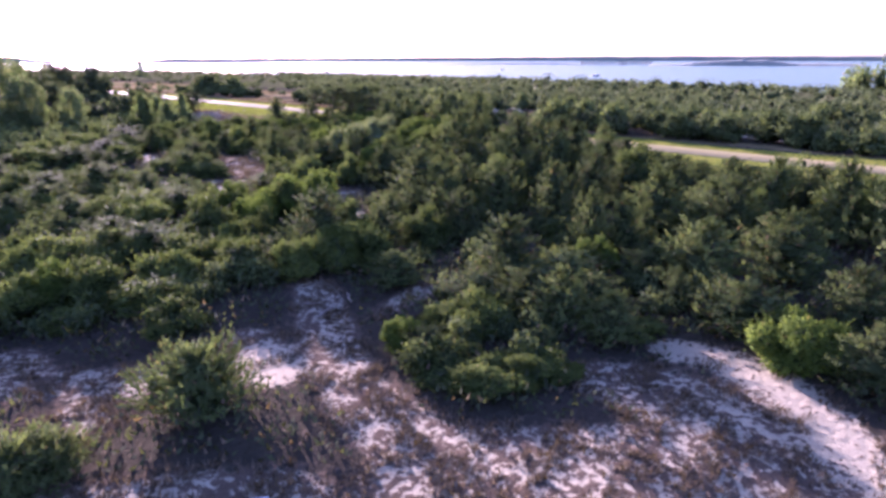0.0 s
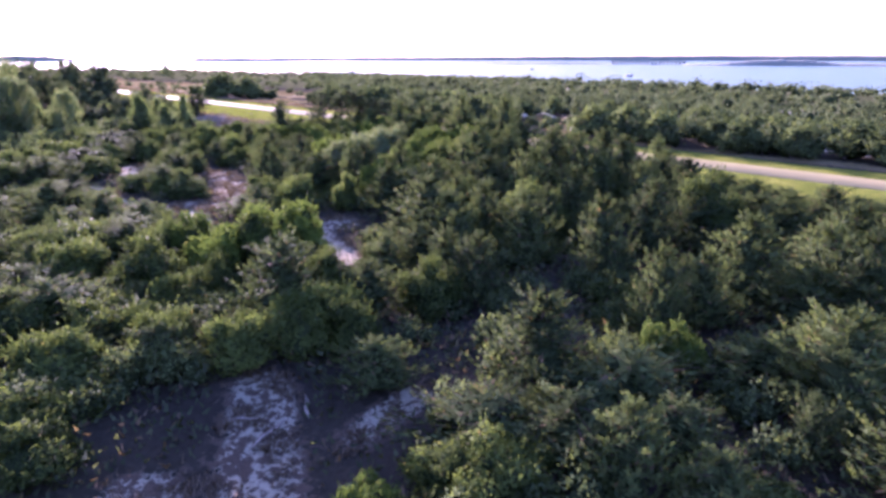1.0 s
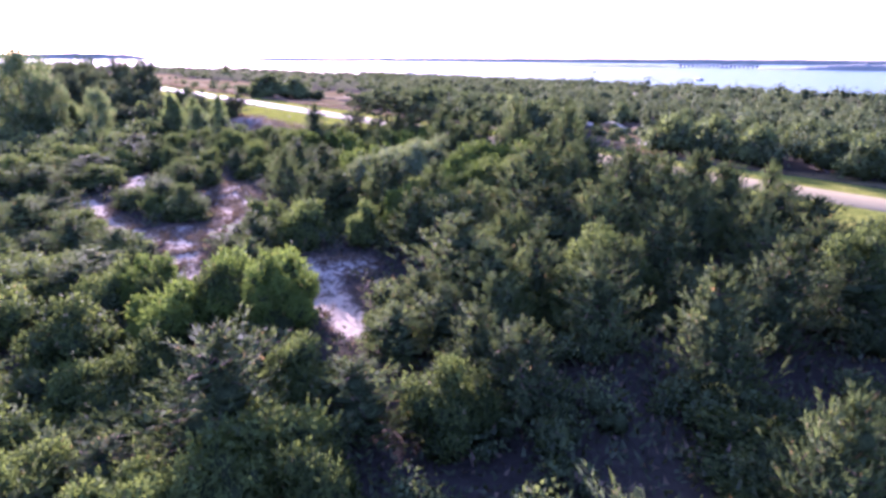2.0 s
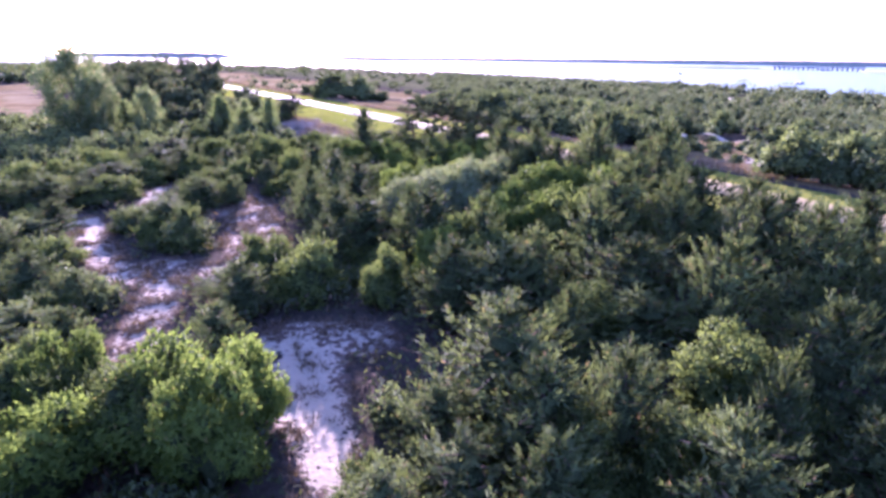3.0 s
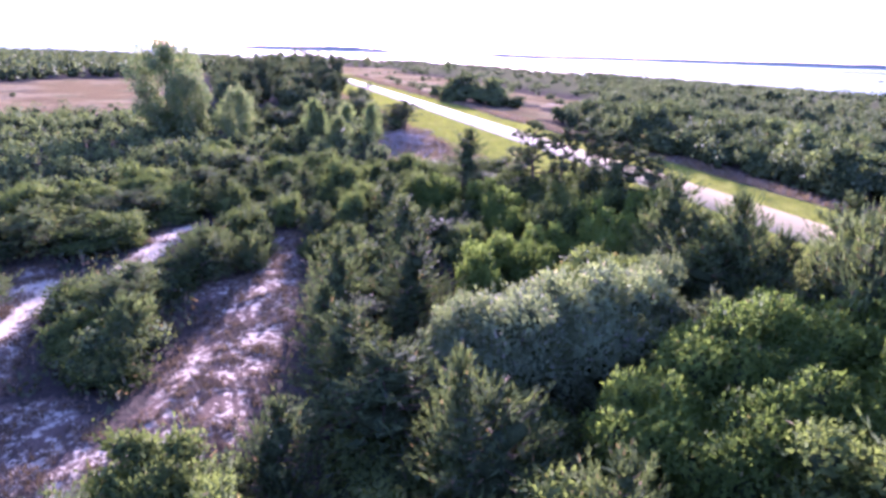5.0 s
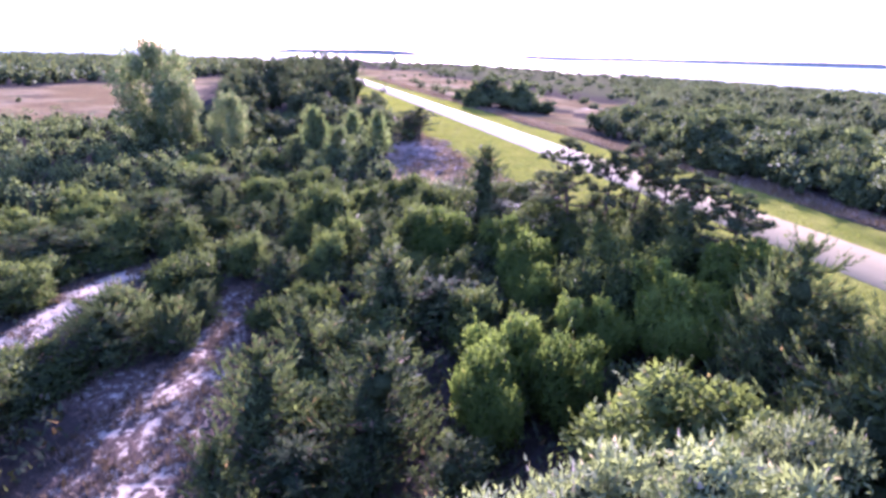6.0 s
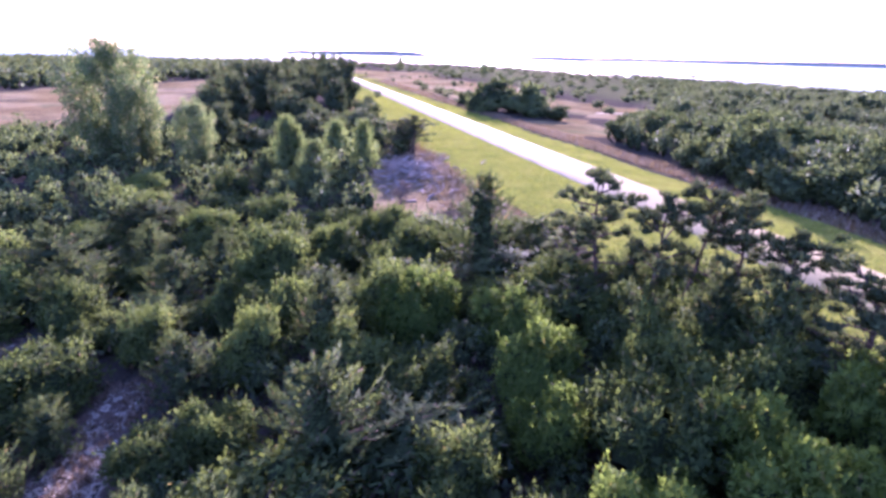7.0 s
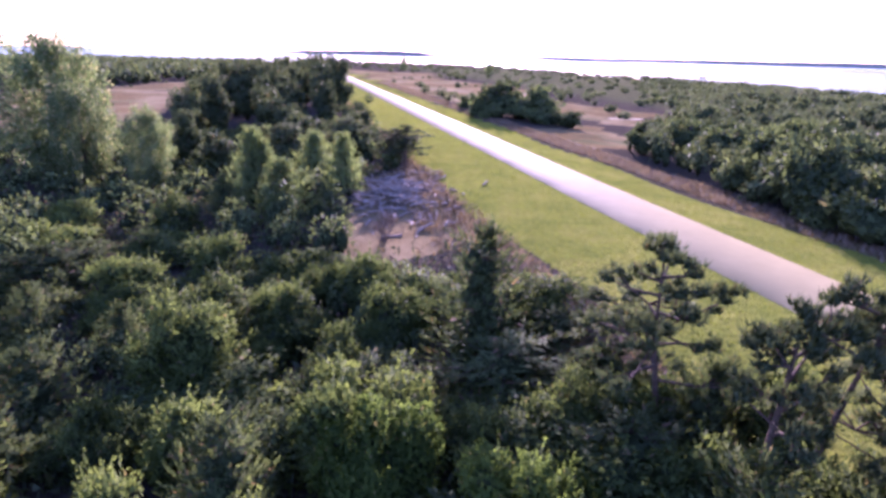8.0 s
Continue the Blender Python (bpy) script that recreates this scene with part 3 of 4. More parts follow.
def open_pine(seed, H=6.0, lean=0.5, limbs=11, start=0.46, reach=1.0):
    """A wind-shaped pine: bare crooked trunk, a few long limbs, separate plates of needles at their ends."""
    rng = np.random.default_rng(seed)
    bend = rng.normal(0, 0.3, 2)
    at_f = (0, 0.3, 0.62, 0.97)
    line = np.array([(0, 0, -0.2), (bend[0] * 0.5 + lean * 0.15, bend[1] * 0.5, H * 0.3), (bend[0] + lean * 0.5, bend[1], H * 0.62), (bend[0] * 0.6 + lean, bend[1] * 0.7, H * 0.97)])
    wood, plates = [tube(line, [0.125, 0.1, 0.07, 0.025], 8)], [(line[-1], 0.42), (line[-1] - (0.3, 0.1, 0.35), 0.3)]
    for i in range(limbs):
        f = start + (0.96 - start) * (i + rng.uniform(-0.3, 0.3)) / limbs
        root = np.array([np.interp(f, at_f, line[:, k]) for k in range(3)])
        a, ln = i * 2.4 + rng.normal(0, 0.5), rng.uniform(0.8, 2.1) * (1.3 - 0.75 * f) * reach
        tip = root + (math.cos(a) * ln, math.sin(a) * ln, ln * rng.uniform(0.05, 0.45))
        knee = root * 0.5 + tip * 0.5 + rng.normal(0, 0.12, 3)
        wood.append(tube([root, knee, tip], [0.05, 0.036, 0.015], 5))
        plates.append((tip, rng.uniform(0.3, 0.55)))
        for _ in range(int(rng.integers(2, 5))):
            twig = knee + (tip - knee) * rng.uniform(-0.4, 0.9) + rng.normal(0, 0.5, 3) * (1, 1, 0.4) + (0, 0, 0.12)
            wood.append(tube([knee, twig], [0.032, 0.016], 4))
            plates.append((twig, rng.uniform(0.22, 0.42)))
    for f in (0.2, 0.27, 0.33):
        root = np.array([np.interp(f, at_f, line[:, k]) for k in range(3)])
        a = rng.uniform(0, 6.28)
        wood.append(tube([root, root + (math.cos(a) * 0.7, math.sin(a) * 0.7, 0.1)], [0.03, 0.008], 4))
    spots = np.concatenate([c + ball(rng, 20) * rng.uniform(0.2, 1.1, (20, 1)) * (w, w, w * 0.4) for c, w in plates])
    out = unit(np.concatenate([np.tile(c - (line[-1] * 0.5 + line[1] * 0.5), (20, 1)) for c, w in plates])) * (0.7, 0.7, 0)
    at = np.repeat(spots, 7, 0)
    crown = blades(rng, at, np.repeat(out + (0, 0, 0.8), 7, 0), 0.24, 0.05, 0.5, 0.1)
    # a flat lump added in each plate, coloured as its shaded inside
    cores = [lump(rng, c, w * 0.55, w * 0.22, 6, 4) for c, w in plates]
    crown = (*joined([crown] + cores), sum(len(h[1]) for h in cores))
    return plant("open_pine", "wind-shaped pine with bare crooked trunk beside the road", "pine tree", "wind-shaped pines by the road", crown, joined(wood), MAT["open"], MAT["bark"], "crown", "trunk")


def cedar_tree(seed):
    return pine_tree(seed, 1.7, 4.6, "cedar_tree", "conical yellow-green cedar at the edge of the pine belt", 14, 10, 7, 11, "cedar", 0.03, 0.7, "cedar tree", "cedars near the verge")


def poplar_tree(seed, R=6.0, H=14.5, leaves=24000, size=0.36, limbs=46):
    """A tall loose-crowned poplar: steep limbs under a full, rounded head of hanging leaves with gaps between the sprays."""
    rng = np.random.default_rng(seed)
    wood, spots = [tube([(0, 0, -0.3), (0.2, 0.1, H * 0.22), (0.3, 0.2, H * 0.5), (0.1, 0.3, H * 0.9)], [0.34, 0.28, 0.18, 0.04], 9)], []
    for i in range(limbs):
        f = 0.16 + 0.84 * (i + 0.5) / limbs
        ln = R * np.interp(f, (0.1, 0.3, 0.6, 0.85, 1.0), (0.5, 0.84, 0.95, 0.72, 0.22)) * rng.uniform(0.75, 1.12)
        a = i * 2.399 + rng.normal(0, 0.3)
        tip = np.array((0.2 + math.cos(a) * ln, 0.15 + math.sin(a) * ln, H * f * rng.uniform(0.95, 1.02)))
        root = np.array((0.25, 0.15, max(0.1 * H, tip[2] - ln * rng.uniform(0.9, 1.4))))
        mid = root * 0.5 + tip * 0.5 + (0, 0, -0.12 * ln)
        wood.append(tube([root, mid, tip], [0.12 * (1.25 - f), 0.07 * (1.25 - f), 0.02], 5))
        for k in np.linspace(0.4, 1.0, 5):
            spots.append((root + (tip - root) * k + rng.normal(0, 0.3, 3), R * rng.uniform(0.09, 0.19)))
    c, w = np.array([p for p, _ in spots]), np.array([k for _, k in spots])
    k = rng.choice(len(c), leaves, p=w ** 2 / (w ** 2).sum())
    d = ball(rng, leaves)
    at = c[k] + d * w[k][:, None] * rng.uniform(0.3, 1.25, (leaves, 1)) * (1, 1, 1.25)
    crown = blades(rng, at, d, size, size * 0.7, 0.7, -0.5, unit(d + 0.8 * unit(at - (0, 0, H * 0.45))), 1.0)
    return plant("poplar_tree", "tall pale-leaved poplar rising above the thicket", "poplar tree", "poplars", crown, joined(wood), MAT["poplar"], MAT["bark"], "crown", "trunk")


def stand(kinds, spots, R, H, rng, tilt=4.0):
    """Plants copies of the kinds at the spots (x, y, radius, height)."""
    for i, (x, y, r, h) in enumerate(spots):
        z = float(land(np.float64(x), np.float64(y)))
        k = kinds[int(rng.integers(0, len(kinds)))]
        r = max(r, 0.26 * h)
        w = max(0.45, min(r / R, 1.9)) * rng.uniform(0.95, 1.08)
        w2 = w * rng.uniform(0.8, 1.3)
        m = pose(x, y, z - 0.05, rng.normal(0, tilt), rng.normal(0, tilt), rng.uniform(0, 360)) @ Matrix.Diagonal((w, w2, h / H, 1))
        copy_thing(k, m)


def plant_and_clear(kinds, spots, R, H, rng, tilt=4.0):
    stand(kinds, spots[1:], R, H, rng, tilt)
    x, y, r, h = spots[0]
    kinds[0].matrix_basis = pose(x, y, float(land(np.float64(x), np.float64(y))) - 0.05, 0, 0, 30) @ Matrix.Diagonal((r / R, r / R, h / H, 1))
    for k, (x, y, r, h) in zip(kinds[1:], spots[1:]):
        k.matrix_basis = pose(x + 0.8, y + 0.8, float(land(np.float64(x), np.float64(y))) - 0.05, 0, 0, 80) @ Matrix.Diagonal((r / R * 0.8, r / R * 0.8, h / H * 0.85, 1))


PINES_SOUTH = [(9.2, 29.7, 1.8, 3.2), (22.1, 29.1, 2.3, 4.5), (16.1, 36.0, 3.3, 5.0), (22.3, 37.1, 3.4, 5.2), (10.9, 43.0, 1.4, 5.6), (4.3, 37.7, 3.0, 4.8),
               (-12.0, 41.2, 2.4, 2.6), (-13.7, 38.6, 2.4, 2.8), (-3.1, 37.9, 2.4, 2.6), (5.2, 28.4, 1.1, 1.6), (19.6, 23.6, 2.2, 3.4), (6.7, 30.7, 1.8, 4.0),
               (-2.4, 59.8, 3.4, 5.5), (17.3, 46.9, 2.9, 6.0), (21.9, 44.3, 2.8, 6.0), (5.4, 53.6, 2.5, 5.5), (10.1, 51.0, 2.5, 6.0), (6.0, 67.2, 2.2, 6.5),
               (2.0, 57.3, 1.5, 5.5), (9.9, 62.9, 2.2, 6.0), (14.0, 56.0, 2.6, 6.0), (1.5, 48.5, 2.0, 4.6)]
PINES_MIDDLE = [(-41.1, 70.4, 2.8, 3.0), (-33.5, 66.1, 2.2, 3.0), (-18.3, 67.0, 2.2, 3.5), (-15.9, 79.2, 2.8, 4.6), (-28.6, 65.0, 1.9, 2.5), (-16.5, 61.6, 1.5, 3.3),
                (-43.2, 77.3, 2.0, 3.0), (-36.0, 81.8, 2.2, 3.0), (-36.0, 87.6, 2.0, 3.0), (-18.9, 81.0, 2.4, 4.8), (-24.0, 60.2, 1.4, 2.8), (-24.5, 86.7, 1.8, 5.0),
                (-20.9, 88.4, 2.1, 5.3), (-17.1, 74.3, 1.7, 4.2), (-9.8, 76.2, 2.1, 5.8), (-6.0, 75.0, 1.5, 6.0), (-11.5, 77.2, 1.5, 6.0), (-22.0, 83.2, 1.6, 4.2),
                (1.0, 74.5, 2.4, 6.4), (5.2, 80.0, 2.4, 6.2), (-2.0, 70.0, 2.2, 5.6), (-7.0, 69.0, 2.2, 5.0)]
PINES_NORTH = [(-0.1, 100.1, 2.4, 6.0), (-5.0, 98.1, 1.9, 6.3), (-1.5, 93.0, 1.9, 6.8), (-32.9, 103.7, 1.9, 4.5),
               (-48.2, 100.3, 1.8, 3.8), (-44.4, 104.1, 2.0, 3.5), (-35.6, 98.6, 1.6, 3.0), (-36.6, 93.3, 1.2, 2.6), (-26.7, 91.4, 1.7, 4.0), (-26.8, 98.0, 2.1, 4.6),
               (-63.2, 127.3, 1.9, 4.0), (-21.9, 113.7, 1.3, 4.0), (3.0, 88.0, 2.4, 6.5), (6.5, 94.0, 2.4, 6.0)]
PINES_VERGE = [(-16.4, 110.0, 1.9, 4.8), (-14.8, 108.6, 2.0, 5.0), (-17.6, 109.2, 1.8, 4.4), (-19.6, 109.6, 1.6, 4.0), (-31.8, 117.4, 2.3, 6.0), (40, 50, 3.0, 4.0), (30, 52, 2.6, 4.6), (26, 51.6, 2.6, 5.2), (-10.4, 102.6, 1.5, 4.4)]


def screen_row():
    """Pines along the verge: their tops stand at a level line, with four taller single trees."""
    r5, out = np.random.default_rng(5), []
    for sa_, step in ((66.0, 3.0), (60.0, 3.8)):
        a = 4.0
        while a < (73 if sa_ > 63 else 54):
            s_ = sa_ + r5.uniform(-1.4, 1.0)
            x, y = RN[0] * s_ + RA[0] * a, RN[1] * s_ + RA[1] * a
            top = np.interp(a, (8, 20, 30, 38, 49, 59, 73), (6.2, 5.9, 6.4, 8.7, 9.0, 8.9, 8.6)) + r5.uniform(-0.7, 0.4) + (66 - sa_) * 0.05
            out.append((x, y, r5.uniform(2.1, 3.1), max(2.4, top - float(land(np.float64(x), np.float64(y))))))
            a += step * r5.uniform(0.75, 1.25)
    return out + [(0.0, 90.0, 2.3, 8.4), (4.6, 85.9, 2.4, 8.5), (-4.6, 94.4, 2.0, 7.4), (-9.5, 98.8, 1.9, 7.2), (27.6, 49.6, 2.4, 6.4), (31.5, 45, 2.6, 7.0), (33, 41, 2.6, 7.0)]


PINES_SCREEN = screen_row()
LOW_PINES = [(-10.8, 23.2, 2.7, 2.8), (-15.8, 18.4, 2.1, 2.0), (-31.9, 79.2, 1.6, 2.6), (-35.0, 90.3, 1.5, 2.4), (-38.0, 89.4, 2.1, 2.5), (-63.6, 152.6, 2.4, 3.0)]
OPEN_PINES = [(-22.9, 113.4, 2.0, 7.3), (-20.0, 111.2, 2.0, 7.4), (-18.9, 112.4, 1.9, 7.3), (-17.2, 113.0, 2.0, 6.5), (-14.5, 111.3, 2.0, 6.0), (-12.3, 108.2, 2, 5.6),
              (-24.8, 115.4, 2, 4.6), (-60.9, 149.8, 3.0, 4.8), (-59.2, 148.2, 2.6, 3.8), (-62.6, 151.0, 2.6, 3.9)]
SHRUBS_SOUTH = [(-2.8, 28.5, 1.7, 1.5), (0.1, 26.5, 2.2, 1.6), (2.1, 30.8, 1.7, 2.3), (2.4, 24.9, 2.1, 1.5), (10.6, 38.5, 1.7, 2.7), (17.6, 26.2, 1.8, 2.2),
                (33.9, 47.4, 3.4, 4.8), (-1.3, 47.0, 2.0, 3.4), (-11.6, 52.9, 2.6, 4.5), (-27.9, 40.0, 2.8, 3.0), (-24.4, 41.6, 2.6, 3.0), (-26.4, 51.7, 2.8, 3.2),
                (-18.5, 42.3, 2.5, 3.0), (-14.2, 40.1, 1.8, 3.2), (-10.1, 39.6, 1.7, 3.0), (-7.0, 43.7, 2.3, 3.3), (-26.4, 34.4, 2.4, 2.8), (-22.8, 36.4, 2.3, 3.0),
                (-18.6, 37.6, 2.3, 2.8), (0.4, 31.6, 1.6, 1.8), (4.6, 26.0, 1.6, 1.5), (5.9, 25.5, 1.0, 1.0)]
SHRUBS_MIDDLE = [(-2.2, 82.8, 2.8, 5.4), (-16.1, 70.2, 2.3, 3.8), (6.7, 60.7, 2.4, 5.0), (-57.2, 83.8, 3.2, 3.0), (-48.5, 67.5, 3.2, 3.0), (-20.1, 49.9, 2.5, 3.5),
                 (-14.9, 48.2, 2.0, 3.6), (19.6, 58.4, 2.4, 5.5), (-7.9, 41.2, 1.8, 3.2), (-4.9, 41.5, 1.6, 3.2), (-14.2, 54.0, 1.8, 4.2), (-5.6, 54.3, 1.1, 2.5),
                 (-22.6, 56.3, 1.8, 3.0), (-18.6, 55.1, 1.7, 3.2), (-6.4, 79.8, 1.5, 4.6), (-20.0, 71.8, 1.6, 3.3), (3.6, 84.6, 2.6, 5.5), (-1.0, 78.4, 2.4, 5.4)]
SHRUBS_NORTH = [(-34.6, 101.0, 1.6, 3.5), (-43.8, 111.3, 2.1, 3.5), (-17.4, 91.8, 1.5, 4.0), (-15.8, 95.4, 1.9, 4.0), (-60.1, 89.4, 2.4, 3.0), (-59.2, 93.7, 2.5, 3.0),
                (-46.0, 98.9, 1.7, 3.4), (-12.4, 100.3, 2.3, 4.5), (-17.2, 102.8, 2.3, 4.0), (-6.7, 95.2, 1.9, 4.8), (-31.4, 108.7, 2.4, 4.0), (-60.5, 100.4, 2.9, 3.2),
                (-41.6, 109.0, 2.2, 4.0), (-19.1, 97.4, 1.6, 3.2), (-31.0, 96.6, 1.4, 2.8), (-22.3, 98.6, 1.7, 2.9), (-18.9, 107.9, 1.6, 3.4)]
SHRUBS_VERGE = [(-39.9, 99.5, 1.6, 2.8), (-52.9, 98.5, 2.2, 2.8), (-63.4, 113.5, 2.7, 3.0), (-52.6, 112.5, 2.4, 3.4), (-35.6, 111.9, 1.5, 3.2), (-35.6, 105.0, 1.5, 3.3),
                (-25.5, 111.8, 1.3, 3.0), (-27.4, 109.6, 1.5, 2.6), (-51.7, 118.0, 2.0, 3.2), (-41.9, 114.8, 1.6, 3.0), (-40.0, 119.1, 1.6, 3.0), (-36.2, 116.4, 1.6, 3.0),
                (-69.7, 117.8, 2.7, 3.0), (-62.2, 122.0, 2.0, 3.4), (-20.0, 115.6, 1.5, 3.2), (-38.7, 103.3, 1.4, 3.0), (-30.2, 103.2, 1.7, 3.0), (-26.4, 103.0, 1.6, 2.9)]
SHRUBS_UNDER_PINES = [(-21.2, 110.6, 1.8, 3.4), (-17.2, 108.4, 1.8, 3.2), (-14.0, 107.8, 1.8, 3.2), (-18.4, 110.9, 1.7, 3.2), (-11.8, 105.4, 1.8, 3.2), (-19.6, 113.4, 1.5, 2.6), (-22.6, 114.6, 1.5, 2.8),
                      (-24.2, 112.6, 1.6, 3.4), (-15.6, 105.6, 1.8, 3.6), (-15.4, 109.6, 1.6, 3.2), (-16.8, 112.8, 1.4, 2.4), (-13.4, 110.4, 1.4, 2.6), (-25.4, 115.0, 1.5, 2.8), (-18.0, 106.4, 1.8, 3.4)]
BRIGHT = [(10.7, 39.2, 1.4, 2.9), (-11.0, 53.6, 1.9, 4.6), (-3.6, 86.0, 2.4, 5.6), (0.6, 85.2, 2.2, 5.4), (-25.0, 35.6, 1.6, 2.8), (-2.2, 29.4, 1.2, 1.7),
          (-16.6, 99.6, 1.6, 3.3), (-14.8, 103.2, 1.8, 3.6), (-20.6, 101.9, 1.5, 3.0), (-29.6, 107.0, 1.5, 3.6), (17.4, 26.6, 2.0, 2.6), (-8.8, 72.6, 1.4, 4.2), (-24.6, 107.6, 1.7, 3.3), (-22.6, 104.6, 1.8, 3.3),
          (-5.3, 85.1, 2.4, 5.2), (-2.4, 88.2, 2.4, 5.0), (0.4, 88.9, 2.2, 4.8), (-6.5, 80.3, 2.0, 4.6), (-3.9, 79.7, 2.2, 4.8), (-1.5, 82.3, 2.4, 5.0), (-3.6, 90.6, 1.8, 4.2),
          (-14.2, 55.6, 2.1, 3.9), (-12.0, 56.4, 1.6, 3.7), (-20.1, 56.2, 1.8, 3.4), (-16.8, 52.2, 2.0, 3.6), (-18.8, 95.2, 1.6, 3.6), (-16.2, 95.0, 1.8, 3.7), (-17.9, 92.2, 1.7, 3.6),
          (-11.5, 105.8, 2.2, 3.8), (-13.0, 100.8, 2.0, 3.6)]
SILVER = [(-12.6, 84.0, 3.0, 5.6), (-10.4, 86.0, 2.6, 5.9), (-8.2, 89.6, 1.8, 5.6), (-14.8, 83.0, 1.8, 4.8)]
CEDARS = [(-58.8, 130.0, 2.5, 5.6), (-65.4, 132.4, 2.2, 7.4), (-66.2, 140.9, 2.3, 5.8), (-58.6, 137.4, 1.9, 6.0), (-92.0, 139.7, 2.6, 5.4), (-82.4, 148.8, 2.0, 5.0)]
POPLARS = [(-92.7, 128.2, 6.1, 15.8), (-79.0, 130.4, 2.5, 8.8), (-85.6, 127.4, 3.0, 10.5)]

rng = np.random.default_rng(11)
pines = [pine_tree(s) for s in (21, 22, 23, 24, 25)]
plant_and_clear(pines, PINES_SOUTH + PINES_MIDDLE + PINES_NORTH + PINES_VERGE + PINES_SCREEN, 2.0, 5.0, rng)
lows = [pine_tree(s, 2.0, 2.4, "low_pine", "low spreading pine bush on the bare sand", 7, 13, 8, 15) for s in (31, 32)]
plant_and_clear(lows, LOW_PINES, 2.0, 2.4, rng)
opens = [open_pine(*k) for k in ((41, 6.0, -0.4, 17, 0.42, 1.35), (42, 6.0, 0.3, 12, 0.5, 1.0), (43, 6.0, 1.1, 8, 0.72, 0.85), (44, 6.0, 0.1, 18, 0.34, 1.1))]
stand(opens, OPEN_PINES[4:], 2.0, 6.0, rng, 3)
for k, (x, y, r, h) in zip(opens, OPEN_PINES):
    k.matrix_basis = pose(x, y, float(land(np.float64(x), np.float64(y))) - 0.05) @ Matrix.Diagonal((r / 2.0, r / 2.0, h / 6.0, 1))
bays = [bay_shrub(s) for s in (51, 52, 53, 54, 55)]
SHRUBS = [p for p in SHRUBS_SOUTH + SHRUBS_MIDDLE + SHRUBS_NORTH + SHRUBS_VERGE + SHRUBS_UNDER_PINES if min(math.hypot(p[0] - q[0], p[1] - q[1]) for q in BRIGHT) > 1.6]
plant_and_clear(bays, [p for p in SHRUBS if p[3] < 4.2], 2.0, 3.0, rng)
tall_bays = [bay_shrub(s, "bay", "tall leafy green bayberry shrub in the dune thicket", 0.2, 0.12, 9500, 5.0, 2.7, 38) for s in (56, 57)]
plant_and_clear(tall_bays, [p for p in SHRUBS if p[3] >= 4.2], 2.6, 5.0, rng)
brights = [bay_shrub(s, "bright", "fresh yellow-green shrub lit among darker growth", 0.16, 0.105, 9000) for s in (61, 62)]
plant_and_clear(brights, [p for p in BRIGHT if p[3] < 4], 2.0, 3.0, rng)
tall_brights = [bay_shrub(s, "bright", "tall fresh yellow-green shrub lit among darker growth", 0.18, 0.12, 12000, 5.0, 2.7, 40) for s in (63, 64)]
plant_and_clear(tall_brights, [p for p in BRIGHT if p[3] >= 4], 2.6, 5.0, rng)
plant_and_clear([silver_shrub(71), silver_shrub(72)], SILVER, 2.5, 5.2, rng)
plant_and_clear([cedar_tree(81), cedar_tree(82)], CEDARS, 1.6, 4.6, rng, 2)
plant_and_clear([poplar_tree(91)], POPLARS, 6.0, 14.5, rng, 1)

# the rest of the near thicket, wherever neither a named plant, bare sand, heath nor the verge lies
TAKEN = [(x, y, r) for x, y, r, h in PINES_SOUTH + PINES_MIDDLE + PINES_NORTH + PINES_VERGE + PINES_SCREEN + LOW_PINES + SHRUBS_SOUTH + SHRUBS_MIDDLE + SHRUBS_NORTH + SHRUBS_VERGE + BRIGHT + SILVER + CEDARS]


def free_spots(rng, tries, s_range, a_range, r_range, gap, taken, keep=None):
    out = []
    tk = np.array(taken) if taken else np.zeros((0, 3))
    for _ in range(tries):
        s, a = rng.uniform(*s_range), rng.uniform(*a_range)
        x, y = RN[0] * s + RA[0] * a, RN[1] * s + RA[1] * a
        r = rng.uniform(*r_range)
        if len(tk) and np.any(np.hypot(tk[:, 0] - x, tk[:, 1] - y) < gap * (tk[:, 2] + r)):
            continue
        xs, ys = x + r * 0.8 * np.array((0, 1, -1, 0, 0)), y + r * 0.8 * np.array((0, 0, 0, 1, -1))
        if sand_mask(xs, ys).max() > 0.2 or heath_mask(xs, ys).max() > 0.7 or grass_mask(xs, ys).max() > 0.1:
            continue
        if keep and not keep(x, y):
            continue
        out.append((x, y, r))
        tk = np.vstack([tk, (x, y, r)])
    return out


def in_corridor(x, y):
    return -62 < x < 28 and 14 < y < 122 and not (-16 < x < -2 and y < 26.5) and x > -24 - 0.75 * (y - 20) and x < 12 + 0.5 * y


fill = free_spots(rng, 6000, (0, 69), (0, 140), (1.4, 2.3), 0.5, TAKEN, in_corridor)
TAKEN += fill
fill = [p for i, p in enumerate(fill[:260]) if not (p[0] > -12 and 40 < p[1] < 100 and i % 5 < 2)]
for x, y, r in fill:
    pine = rng.uniform() < (0.85 if x > -9 and y < 96 else 0.3)
    tall = 1.0 + 0.7 * (x > -12) * (40 < y < 100)
    if pine:
        stand(pines, [(x, y, r * 1.25, rng.uniform(2.6, 3.6) * tall)], 2.0, 5.0, rng)
    else:
        h = rng.uniform(2.0, 3.0) * tall
        if h > 4:
            stand(tall_bays, [(x, y, r * 1.2, h)], 2.6, 5.0, rng)
        else:
            stand(bays, [(x, y, r * 1.2, h)], 2.0, 3.0, rng)


